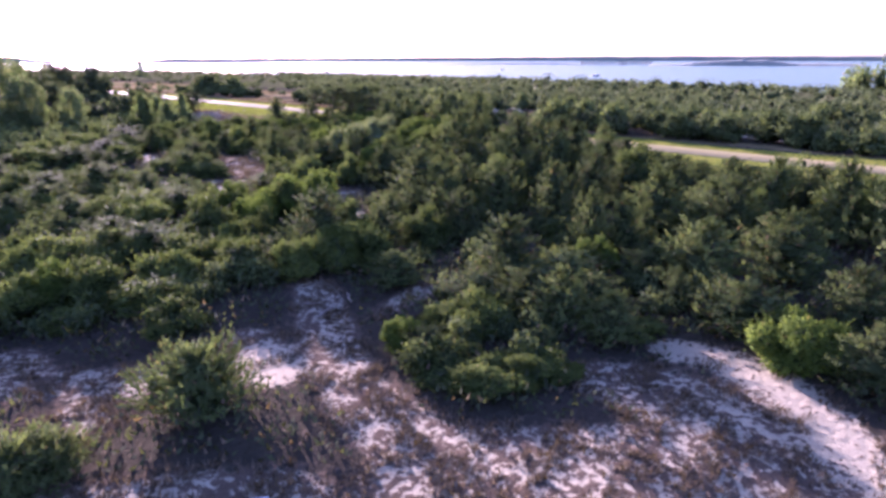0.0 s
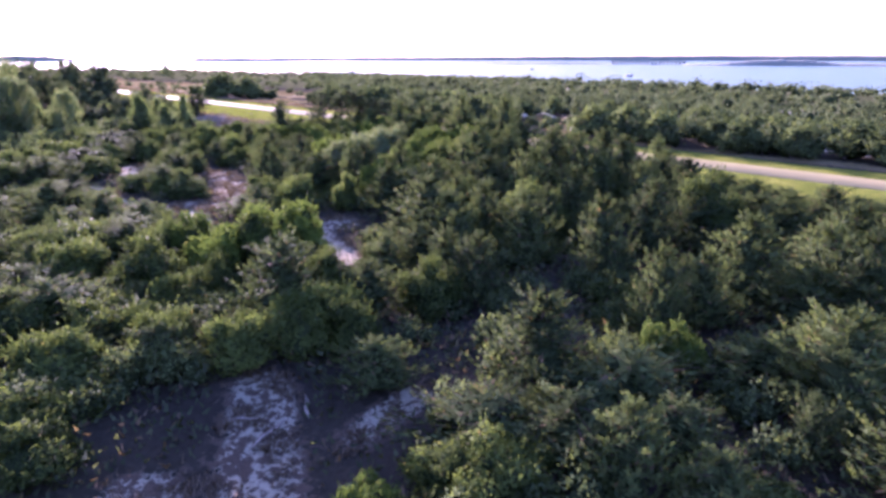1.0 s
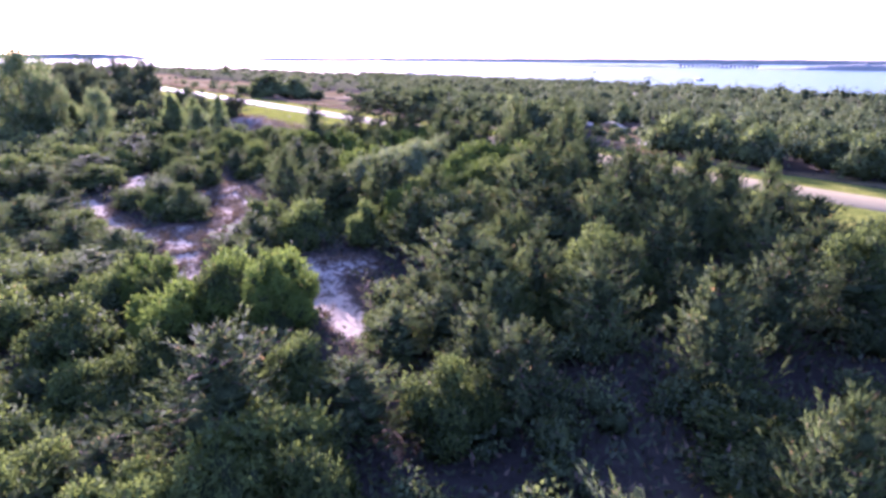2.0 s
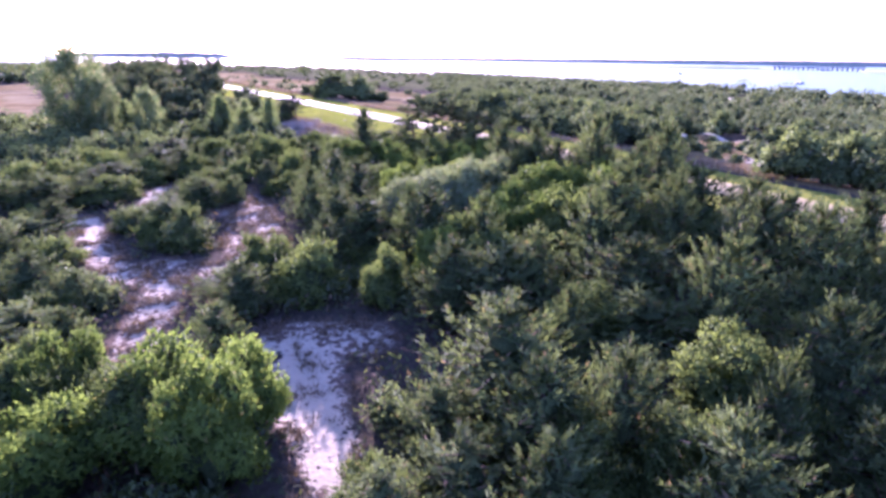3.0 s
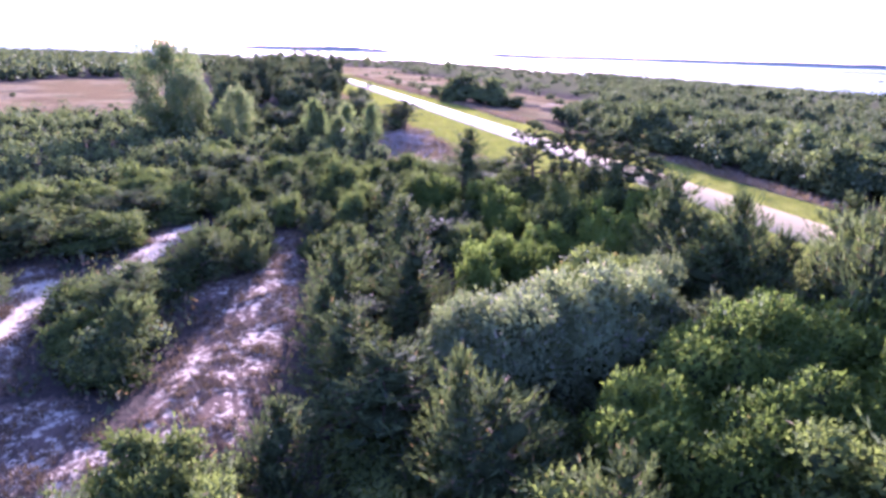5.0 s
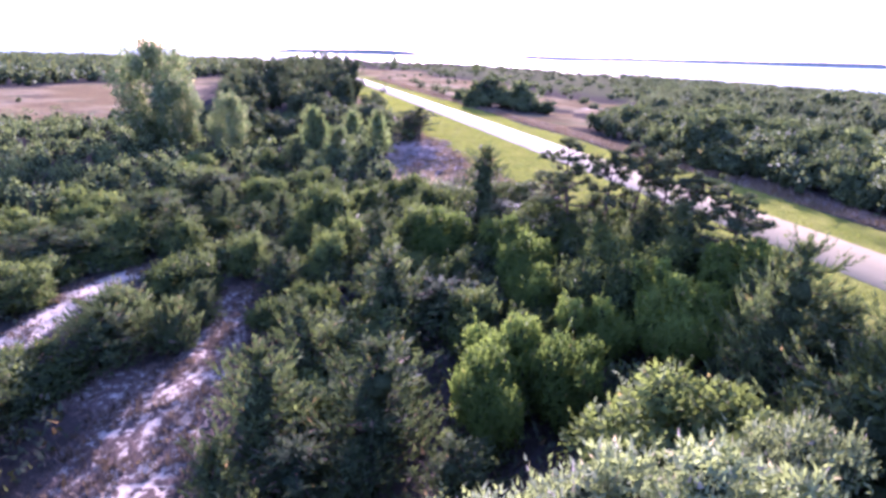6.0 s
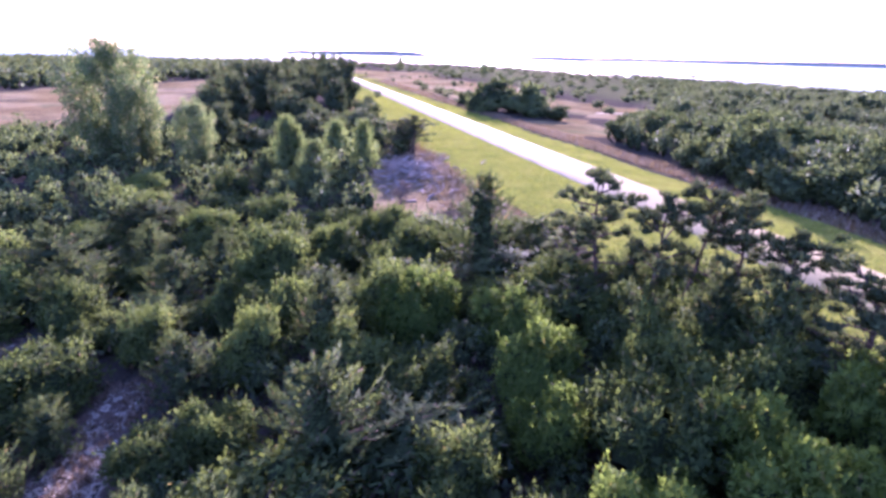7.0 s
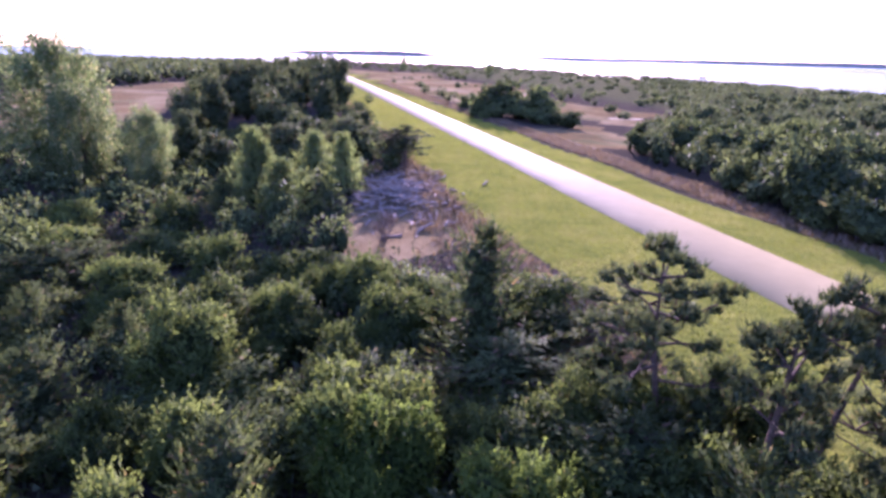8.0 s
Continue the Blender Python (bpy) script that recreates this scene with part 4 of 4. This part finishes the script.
# ---- what nobody could count ----
def thicket(rng, spots, leaves, size, height, lobes=6):
    """Many shrubs in one mesh: each a few round lobes, solid shade-coloured lumps under a skin of leaves."""
    n, p = len(spots), np.array(spots)
    z0, h = land(p[:, 0], p[:, 1]), height(rng, p)
    lob = ball(rng, n * lobes).reshape(n, lobes, 3) * rng.uniform(0.35, 0.62, (n, lobes, 1))
    lob[..., 2] = np.abs(lob[..., 2]) + 0.12
    wide = rng.uniform(0.3, 0.5, (n, lobes)) + 0.3 / lobes - 0.05
    scale = np.stack([p[:, 2], p[:, 2], h * 1.05], -1)
    foot = np.stack([p[:, 0], p[:, 1], z0], -1)
    k, j = np.repeat(np.arange(n), leaves), rng.integers(0, lobes, n * leaves)
    d = ball(rng, len(k))
    d[:, 2] = np.where(d[:, 2] < -0.3, -d[:, 2], d[:, 2])
    c = lob[k, j] + d * (wide[k, j] * rng.uniform(0.85, 1.15, len(k)))[:, None]
    c[:, 2] = np.maximum(c[:, 2], 0.02)
    skin = blades(rng, foot[k] + c * scale[k], d, size, size * 0.75, 0.6, 0.3, unit(d + 0.6 * unit(c)))
    # solid lumps added inside the lobes to stop light, painted dark as shade
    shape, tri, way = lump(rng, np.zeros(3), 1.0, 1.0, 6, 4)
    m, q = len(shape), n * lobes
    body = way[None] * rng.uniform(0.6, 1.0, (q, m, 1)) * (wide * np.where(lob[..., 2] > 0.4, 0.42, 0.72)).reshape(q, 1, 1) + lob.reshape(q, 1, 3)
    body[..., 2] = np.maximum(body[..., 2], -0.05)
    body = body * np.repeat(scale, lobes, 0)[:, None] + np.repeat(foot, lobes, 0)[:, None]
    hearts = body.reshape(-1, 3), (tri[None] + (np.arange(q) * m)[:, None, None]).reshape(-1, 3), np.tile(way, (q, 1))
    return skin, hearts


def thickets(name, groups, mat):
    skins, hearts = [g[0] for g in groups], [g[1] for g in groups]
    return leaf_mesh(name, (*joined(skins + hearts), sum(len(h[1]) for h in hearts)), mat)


rest = free_spots(rng, 5000, (-60, 69), (-40, 190), (1.8, 3.2), 0.6, TAKEN, lambda x, y: y > -30 and not (in_corridor(x, y) and y < 60) and not (-30 < x < 24 and y < 34))
close = [p for p in rest if across(p[0], p[1])[1] < 135 and p[0] > -80 and p[1] > 14 and not (across(p[0], p[1])[0] > 60 and 90 < across(p[0], p[1])[1] < 130)]
away = [p for p in rest if not (across(p[0], p[1])[1] < 135 and p[0] > -80 and p[1] > 14)]
between = [(x, y, r) for x, y, r in free_spots(rng, 2600, (2, 67), (8, 128), (1.1, 1.9), 0.3, TAKEN, in_corridor)][:420]
low_growth = lambda g, p: g.uniform(1.7, 3.3, len(p))
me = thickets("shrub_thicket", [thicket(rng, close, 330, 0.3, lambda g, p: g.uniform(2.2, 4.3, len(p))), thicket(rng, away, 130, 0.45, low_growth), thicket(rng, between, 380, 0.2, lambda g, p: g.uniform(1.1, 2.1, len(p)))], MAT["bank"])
tagged(new("shrub_thicket", me), "dense green thicket of dune shrubs behind the nearer bushes", "thicket", kind="stuff")

def round_tree(seed, name, label, category, group, mat, R, H, leaves, length, width, rise, bark="bark"):
    r4 = np.random.default_rng(seed)
    crown, c = lobed_crown(r4, R, H, 20, leaves, length, width, 0.55, rise, 0.14, 0.8, 45)
    wood = joined([tube([(0, 0, -0.3), (0.1, 0.05, H * 0.45), (0, 0.1, H * 0.8)], [0.2, 0.14, 0.05], 7), stems(r4, c[:8], 0.07)])
    return plant(name, label, category, group, crown, wood, MAT[mat], MAT[bark], "crown", "trunk")


broad = [round_tree(s, "tall_pine", "tall dark round-headed pine in the belt along the road", "pine tree", "pines of the belt", "open", 2.8, 7.5, 2200, 0.38, 0.14, 0.7) for s in (101, 102, 103)]
belt = free_spots(rng, 900, (38, 67.5), (150, 330), (2.2, 3.2), 0.62, [(-59, 152, 4)] + [(x, y, r + 1) for x, y, r, h in CEDARS])
plant_and_clear(broad, [(x, y, r * 1.05, rng.uniform(7.0, 9.6) * (0.72 + 0.5 * float(smooth(150, 205, across(x, y)[1])))) for x, y, r in belt[:70]], 2.8, 7.5, rng, 3)

shore_trees = [round_tree(s, "shore_tree", "broad dark green tree in the thicket across the road", "tree", "trees across the road", "bank", 2.6, 4.0, 800, 0.42, 0.23, 0.3, "twig") for s in (111, 112, 113, 114)]
front = lambda x, y: across(x, y)[0] > 94 + 0.19 * max(0, across(x, y)[1] - 122)
banks = free_spots(rng, 2600, (93.6, 128), (-30, 170), (1.8, 3.2), 0.52, [], front)[:190]
plant_and_clear(shore_trees, [(x, y, r * 1.15, rng.uniform(1.0, 1.45) * r + 1.0) for x, y, r in banks], 2.6, 4.0, rng)
glade = lambda x, y: np.sin(x * 0.11 + 1.7 * np.sin(y * 0.07)) * np.sin(y * 0.13 + 1.3 * np.sin(x * 0.05)) < 0.42 or across(x, y)[0] < 104
stand(shore_trees, [(-78, 205, 5, 5.4), (-84, 211, 4.6, 5), (-72, 203, 4.2, 5), (-66, 200, 4, 4.6), (-90, 214, 3.4, 4), (-69, 207, 4.5, 5), (-60, 196, 3, 3.6), (-80, 200, 3.4, 4.2), (-75, 198, 3, 3.6)], 2.6, 4.0, rng)
near_big = free_spots(rng, 700, (97, 190), (-70, 235), (3.4, 6.0), 0.8, banks, lambda x, y: front(x, y) and glade(x, y) and across(x, y)[1] < 160 + 1.1 * max(0, across(x, y)[0] - 108))
near_side = near_big + free_spots(rng, 4200, (93.5, 190), (-70, 235), (1.2, 2.6), 0.56, banks + near_big, lambda x, y: front(x, y) and glade(x, y) and across(x, y)[1] < 165 + 1.1 * max(0, across(x, y)[0] - 108))
far_big = free_spots(rng, 900, (175, 330), (-180, 520), (4, 8), 1.0, near_side, lambda x, y: across(x, y)[1] < 205 + 1.6 * max(0, across(x, y)[0] - 135))
far_side = far_big + free_spots(rng, 4600, (150, 335), (-180, 520), (1.4, 3.2), 0.74, near_side + far_big, lambda x, y: across(x, y)[1] < 205 + 1.6 * max(0, across(x, y)[0] - 135) and np.sin(x * 0.05 + 1.5 * np.sin(y * 0.04)) * np.sin(y * 0.06 + x * 0.02) < 0.55)
grown = lambda g, p: g.uniform(0.9, 2.2, len(p)) + 0.68 * p[:, 2] + 0.6 * (1 - smooth(100, 125, across(p[:, 0], p[:, 1])[0]))
low_far = lambda g, p: (1.0 - 0.5 * smooth(200, 300, across(p[:, 0], p[:, 1])[1]) + 0.25 * (np.sin(p[:, 0] * 0.06 + p[:, 1] * 0.03) > 0.35)) * grown(g, p) * 0.62
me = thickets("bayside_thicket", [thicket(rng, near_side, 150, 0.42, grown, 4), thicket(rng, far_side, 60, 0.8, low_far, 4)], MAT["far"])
tagged(new("bayside_thicket", me), "rolling green scrub between the road and the bay", "thicket", kind="stuff")

scatter = [(x, y, r * 0.8) for x, y, r in free_spots(rng, 700, (100, 330), (215, 900), (2, 5), 1.2, [])]
clumps = [(-115, 240, 2.2), (-128, 252, 2.5)]
clumps += [(x, y, r) for x, y, r in zip(rng.uniform(11.5, 24, 26), rng.uniform(116, 141, 26), 0.35 + 1.0 * rng.uniform(0, 1, 26) ** 2)]
clumps += [(20.6, 128.5, 1.6), (17.6, 146.4, 1.2), (22.6, 139.6, 1.0)]
for lo, hi, a0, a1, many in ((96, 185, 166, 420, 50), (-65, 28, 196, 440, 14)):
    for s_, a_, r_ in zip(rng.uniform(lo, hi, many), rng.uniform(a0, a1, many), 0.4 + 1.8 * rng.uniform(0, 1, many) ** 3):
        clumps.append((RN[0] * s_ + RA[0] * a_, RN[1] * s_ + RA[1] * a_, r_))
me = thickets("heath_bushes", [thicket(rng, scatter + clumps, 80, 0.7, lambda g, p: np.minimum(p[:, 2] * np.where(across(p[:, 0], p[:, 1])[0] > 148, 0.55, 0.9), 3.6), 4)], MAT["far"])
tagged(new("heath_bushes", me), "dark bush clumps scattered over the brown heath", "bush", kind="stuff")

woods = free_spots(rng, 3600, (-520, 30), (300, 840), (4, 7), 0.56, [], lambda x, y: across(x, y)[1] > 322 + 1.6 * (across(x, y)[0] + 30) or across(x, y)[0] < -75)
woods += [(s * RN[0] + a * RA[0], s * RN[1] + a * RA[1], r) for s, a, r in zip(rng.uniform(28, 73, 90), rng.uniform(335, 560, 90), rng.uniform(2.5, 5, 90))]
woods += [(s * RN[0] + a * RA[0], s * RN[1] + a * RA[1], r) for s, a, r in zip(rng.uniform(-60, 34, 60), rng.uniform(430, 520, 60), rng.uniform(4, 7, 60))]
me = thickets("far_woods", [thicket(rng, woods, 50, 1.9, lambda g, p: g.uniform(4.5, 7.6, len(p)) * (1 - 0.4 * smooth(380, 800, across(p[:, 0], p[:, 1])[1])), 4)], MAT["far"])
tagged(new("far_woods", me), "distant dark green woods on the land's edge", "woods", kind="stuff")

south = [(x, y, r) for x, y, r in zip(rng.uniform(165, 260, 60), rng.uniform(205, 262, 60), rng.uniform(4, 6, 60))]
me = thickets("tall_wood", [thicket(rng, south, 300, 1.1, lambda g, p: g.uniform(9, 12.5, len(p)))], MAT["cedar"])
tagged(new("tall_wood", me), "tall green trees standing by the bay shore", "woods", kind="stuff")

# undergrowth between the shrubs
n = 42000
s, a = rng.uniform(-10, 69, n), rng.uniform(-6, 150, n)
x, y = RN[0] * s + RA[0] * a, RN[1] * s + RA[1] * a
ok = (sand_mask(x, y) < 0.3) & (heath_mask(x, y) < 0.5) & (x > -85) & (x < 40) & (y > 8)
x, y = x[ok], y[ok]
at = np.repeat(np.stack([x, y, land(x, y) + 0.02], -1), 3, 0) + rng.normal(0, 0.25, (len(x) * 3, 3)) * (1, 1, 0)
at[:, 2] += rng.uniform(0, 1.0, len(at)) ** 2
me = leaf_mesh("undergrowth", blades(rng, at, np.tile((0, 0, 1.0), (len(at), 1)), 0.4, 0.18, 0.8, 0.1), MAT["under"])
tagged(new("undergrowth", me), "low leafy undergrowth covering the litter between shrubs", "undergrowth", kind="stuff")


def tufts(rng, x, y, each, length, width, wild, spread):
    at = np.repeat(np.stack([x, y, land(x, y) - 0.02], -1), each, 0) + rng.normal(0, spread, (len(x) * each, 3)) * (1, 1, 0)
    return blades(rng, at, np.tile((0, 0, 1.0), (len(at), 1)), length, width, wild, 0.0)


n = 90000
x, y = rng.uniform(-52, 20, n), rng.uniform(8, 100, n)
patchy = np.sin(x * 1.9 + 2 * np.sin(y * 0.8)) + np.sin(y * 1.7 + 2 * np.sin(x * 0.9)) + rng.normal(0, 0.5, n)
ok = (sand_mask(x, y) > 0.35) & (patchy > -0.2 + 1.5 * strip(x, y, BARE) + 0.5 * (y > 25) * (y < 40))
me = leaf_mesh("heather_tufts", tufts(rng, x[ok], y[ok], 9, 0.34, 0.055, 0.7, 0.12), MAT["heather"])
tagged(new("heather_tufts", me), "brown beach heather tufts scattered over white sand", "heather", kind="stuff")

n = 11000
s, a = np.concatenate([rng.uniform(66, 72.5, n), rng.uniform(90.5, 96, n)]), rng.uniform(60, 330, 2 * n)
x, y = RN[0] * s + RA[0] * a, RN[1] * s + RA[1] * a
ok = heath_mask(x, y) > 0.45
me = leaf_mesh("verge_grass", tufts(rng, x[ok], y[ok], 4, 0.5, 0.07, 0.4, 0.2), MAT["reed"])
tagged(new("verge_grass", me), "tall dry brown grass along the mown verge", "grass", kind="stuff")

n = 26000
s, a = np.concatenate([rng.uniform(70.5, 79.9, n), rng.uniform(85.7, 91.5, n // 2)]), rng.uniform(70, 240, n + n // 2)
x, y = RN[0] * s + RA[0] * a, RN[1] * s + RA[1] * a
ok = grass_mask(x, y) > 0.4
me = leaf_mesh("verge_turf", tufts(rng, x[ok], y[ok], 3, 0.1, 0.05, 0.5, 0.2), MAT["turf"])
tagged(new("verge_turf", me), "short mown green turf beside the road", "grass", kind="stuff")

# ---- things ----
# heap of bleached branches
bits = []
for _ in range(330):
    s_, a_ = 65.8 + 2.2 * rng.normal(), 133.8 + 4.4 * rng.normal()
    x, y = RN[0] * s_ + RA[0] * a_, RN[1] * s_ + RA[1] * a_
    a, ln = rng.uniform(0, 6.28), rng.uniform(0.6, 2.3)
    near = math.exp(-((s_ - 65.8) / 2.6) ** 2 - ((a_ - 134.5) / 4) ** 2)
    z = float(land(np.float64(x), np.float64(y))) + rng.uniform(0.05, 0.2 + 0.9 * near)
    d = np.array((math.cos(a), math.sin(a), rng.normal(0, 0.25))) * ln / 2
    c = np.array((x, y, z))
    thick = rng.uniform(0.05, 0.13)
    bits.append(tube([c - d, c + rng.normal(0, 0.1, 3), c + d], [thick, thick * 0.85, thick * 0.4], 5))
tagged(new("branch_heap", mesh_of("branch_heap", *joined(bits), MAT["driftwood"])), "heap of bleached grey branches spread on brown heath", "brush pile", kind="stuff")

# dry shrubs at the verge
for x, y in ((-34.6, 122.4), (-33.4, 123.6), (-27.4, 120.2), (-46.5, 128.5)):
    r2 = np.random.default_rng(int(x * -10))
    tips = np.stack([r2.normal(0, 0.7, 26), r2.normal(0, 0.7, 26), r2.uniform(1.0, 2.3, 26)], -1)
    tw = blades(r2, np.repeat(tips * 0.8, 14, 0) + r2.normal(0, 0.2, (26 * 14, 3)), np.repeat(tips, 14, 0), 0.4, 0.05, 0.5, 0.3)
    ob = plant("dry_shrub", "leafless brown shrub standing in dry grass by the verge", "shrub", "dry shrubs", tw, stems(r2, tips, 0.03, 4), MAT["dead"], MAT["twig"], "crown")
    ob.location = (x, y, float(land(np.float64(x), np.float64(y))))

# low far shore with wooded tops
def ridge(name, az0, az1, dist, depth, tops, seed, label, steps=90):
    r3 = np.random.default_rng(seed)
    t = np.linspace(0, 1, steps)
    a = np.radians(az0 + (az1 - az0) * t)
    h = np.interp(t, np.linspace(0, 1, len(tops)), tops) * (0.92 + 0.06 * np.sin(t * 37 + seed) * np.sin(t * 91)) + r3.uniform(0, 1.2, steps)
    out = []
    for k, (d, f) in enumerate(((0, -0.5), (6, 0.25), (14, 0.8), (depth * 0.4, 1.0), (depth, 0.7))):
        out.append(np.stack([-np.sin(a) * (dist + d), np.cos(a) * (dist + d), np.where(f < 0, -0.5, h * f)], -1))
    v = np.stack(out, 1)
    idx = np.arange(steps * 5).reshape(steps, 5)
    q = np.stack([idx[:-1, :-1], idx[1:, :-1], idx[1:, 1:], idx[:-1, 1:]], -1).reshape(-1, 4)
    tagged(new(name, mesh_of(name, v, q, MAT["shore"], True)), label, "far shore", kind="structure")


ridge("backdrop_shore_west", 30.5, 47, 3300, 900, [2, 12, 27, 31, 30, 25, 22, 20, 3], 1, "low wooded shore across the bay under the sun")
ridge("backdrop_shore_middle", 15, 28, 2900, 700, [2, 7, 11, 16, 18, 9, 2], 2, "thin wooded spit across the bay")
ridge("backdrop_shore_north", -40, 24, 4000, 600, [26, 28, 28, 30, 30, 28, 26, 24, 22, 21, 20], 3, "long flat shore along the far side of the bay", 200)
ridge("backdrop_shore_spit", -34, -18.3, 1500, 200, [4, 5, 5, 12, 13, 9, 3, 1.5], 4, "wooded point of land at the bridge's end")
ridge("backdrop_shore_point", -12.8, 3, 1750, 60, [3, 4, 4, 3.5, 3, 2, 1], 5, "flat green point where the bridge lands")


# trestle bridge with a raised middle span
def bridge():
    ob = tagged(new("trestle_bridge"), "low concrete trestle bridge over the bay with many piers", "bridge")
    D, out = 1650.0, []
    p0 = np.array((-math.sin(radians(-12.6)) * D, math.cos(radians(-12.6)) * D))
    p1 = np.array((-math.sin(radians(-18.4)) * D, math.cos(radians(-18.4)) * D))
    d = (p1 - p0) / np.linalg.norm(p1 - p0)
    turn = math.degrees(math.atan2(d[1], d[0]))
    length = float(np.linalg.norm(p1 - p0))
    ob.matrix_basis = pose(p0[0], p0[1], 0, 0, 0, turn)
    for x0, x1 in ((-4, length * 0.52), (length * 0.52, length * 0.66), (length * 0.66, length + 4)):
        up = 0.8 if x1 - x0 < 40 else 0.0
        part("deck", mesh_of("deck", *box(x0, -4, 6.0 + up, x1, 4, 7.1 + up), MAT["concrete"]), ob)
        for y in (-4, 3.7):
            part("parapet", mesh_of("parapet", *box(x0, y, 7.1 + up, x1, y + 0.3, 8.0 + up), MAT["concrete"]), ob)
    pier = mesh_of("pier", *joined([box(-1.7, -3.6, -1, 1.7, -1.2, 5.2), box(-1.7, 1.2, -1, 1.7, 3.6, 5.2), box(-2.0, -4, 5.2, 2.0, 4, 6.0)]), MAT["concrete"])
    for k in range(19):
        o = part("pier", pier, ob)
        o.location = (k * length / 18, 0, 0)
    part("fender", mesh_of("fender", *box(length * 0.53, -7, 0.0, length * 0.65, -5, 2.4), MAT["hull"]), ob)


bridge()


def boat(name, label, az, dist, size, heading):
    ob = tagged(new(name), label, "boat", "boats moored on the bay")
    ob.matrix_basis = pose(-math.sin(radians(az)) * dist, math.cos(radians(az)) * dist, 0.02, 0, 0, heading) @ Matrix.Diagonal((size, size, size, 1))
    xs = np.linspace(-1, 1, 9)
    w = 0.34 * np.sqrt(np.clip(1 - np.clip(xs, 0, 1) ** 2.2, 0.0, 1)) + 0.01
    v, q = [], []
    for x, b in zip(xs, w):
        v += [(x, -b, 0.3 + 0.1 * max(x, 0)), (x, -b * 0.7, -0.08), (x, b * 0.7, -0.08), (x, b, 0.3 + 0.1 * max(x, 0))]
    for i in range(8):
        q += [(4 * i + j, 4 * i + j + 1, 4 * i + 5 + j, 4 * i + 4 + j) for j in range(3)] + [(4 * i + 3, 4 * i, 4 * i + 4, 4 * i + 7)]
    q += [(0, 3, 2, 1), (32, 33, 34, 35)]
    part("hull", mesh_of("hull", v, q, MAT["hull"]), ob)
    part("cabin", mesh_of("cabin", *box(-0.3, -0.18, 0.3, 0.2, 0.18, 0.52), MAT["white"]), ob)
    part("windscreen", mesh_of("windscreen", *box(0.202, -0.15, 0.37, 0.22, 0.15, 0.5), MAT["glass"]), ob)


for b in (("motorboat", "dark-hulled motorboat with white cabin on the bay", -13.9, 600, 3.6, 10), ("motorboat", "small dark motorboat lying on the bay", -5.5, 900, 3.5, 40),
          ("motorboat", "small dark motorboat lying on the bay", 10.6, 760, 3.2, 20), ("motorboat", "dark-hulled motorboat with white cabin on the bay", 8.0, 600, 4.4, 0),
          ("motorboat", "small dark motorboat lying on the bay", 12.9, 740, 2.8, 70), ("motorboat", "small dark motorboat lying on the bay", 6.5, 500, 2.4, 30)):
    boat(*b)


def cottage(x, y, turn, w, d, h, label):
    ob = tagged(new("beach_cottage"), label, "house", "far cottages by the road")
    ob.matrix_basis = pose(x, y, float(land(np.float64(x), np.float64(y))) - 0.2, 0, 0, turn)
    part("wall", mesh_of("wall", *box(-w / 2, -d / 2, 0, w / 2, d / 2, h), MAT["post"]), ob)
    v = [(-w / 2 - 0.4, -d / 2 - 0.4, h), (w / 2 + 0.4, -d / 2 - 0.4, h), (w / 2 + 0.4, d / 2 + 0.4, h), (-w / 2 - 0.4, d / 2 + 0.4, h), (-w / 2 - 0.4, 0, h + d * 0.35), (w / 2 + 0.4, 0, h + d * 0.35)]
    part("roof", mesh_of("roof", v, [(0, 1, 5, 4), (2, 3, 4, 5), (3, 2, 1, 0)], MAT["roof"]), ob)
    for k in range(int(w // 3)):
        win = part("window", mesh_of("window", *box(-w / 2 + 1 + 3 * k, -d / 2 - 0.06, 1.0, -w / 2 + 2.1 + 3 * k, -d / 2 - 0.02, 2.2), MAT["glass"]), ob)
        part("sill", mesh_of("sill", *box(-w / 2 + 0.9 + 3 * k, -d / 2 - 0.14, 0.9, -w / 2 + 2.2 + 3 * k, -d / 2 - 0.02, 1.0), MAT["white"]), win)
    part("door", mesh_of("door", *box(w / 2 - 1.9, -d / 2 - 0.07, 0.2, w / 2 - 1.0, -d / 2 - 0.02, 2.2), MAT["hull"]), ob)


for s_, a_, w in ((77, 600, 7), (112, 690, 9)):
    cottage(RN[0] * s_ + RA[0] * a_, RN[1] * s_ + RA[1] * a_, 40, w, 7, 3.4, "pale small cottage far along the road among trees")

# a lone taller tree by the shore and its neighbour
plant_and_clear([poplar_tree(95, 3.0, 9.0, 1600, 0.7)], [(-238, 490, 3.2, 10.5), (-300, 470, 3.0, 9.5)], 3.0, 9.0, rng, 1)


# small things lying on the sand
def board():
    x, y = -6.6, 17.7
    ob = tagged(new("white_board", mesh_of("white_board", *box(-0.32, -0.1, 0, 0.32, 0.1, 0.04), MAT["white"])), "short white weathered board lying on shaded sand", "board")
    ob.matrix_basis = pose(x, y, float(land(np.float64(x), np.float64(y))) + 0.03, 4, 3, 15)


board()
for x, y, a, ln in ((-7.3, 34.6, 70, 2.2), (-6.2, 36.6, 110, 1.8), (-8.6, 35.4, 10, 1.2)):
    c = np.array((0, 0, 0.06))
    d = np.array((ln / 2, 0, 0))
    ob = tagged(new("driftwood_log", mesh_of("driftwood_log", *tube([c - d, c - d * 0.3 + (0, 0.08, 0.02), c + d * 0.4 + (0, -0.06, 0.01), c + d], [0.07, 0.09, 0.07, 0.03], 7), MAT["driftwood"], True)),
                "bleached driftwood log lying on white sand", "log", "logs on the sand")
    ob.matrix_basis = pose(x, y, float(land(np.float64(x), np.float64(y))), 0, 0, a)
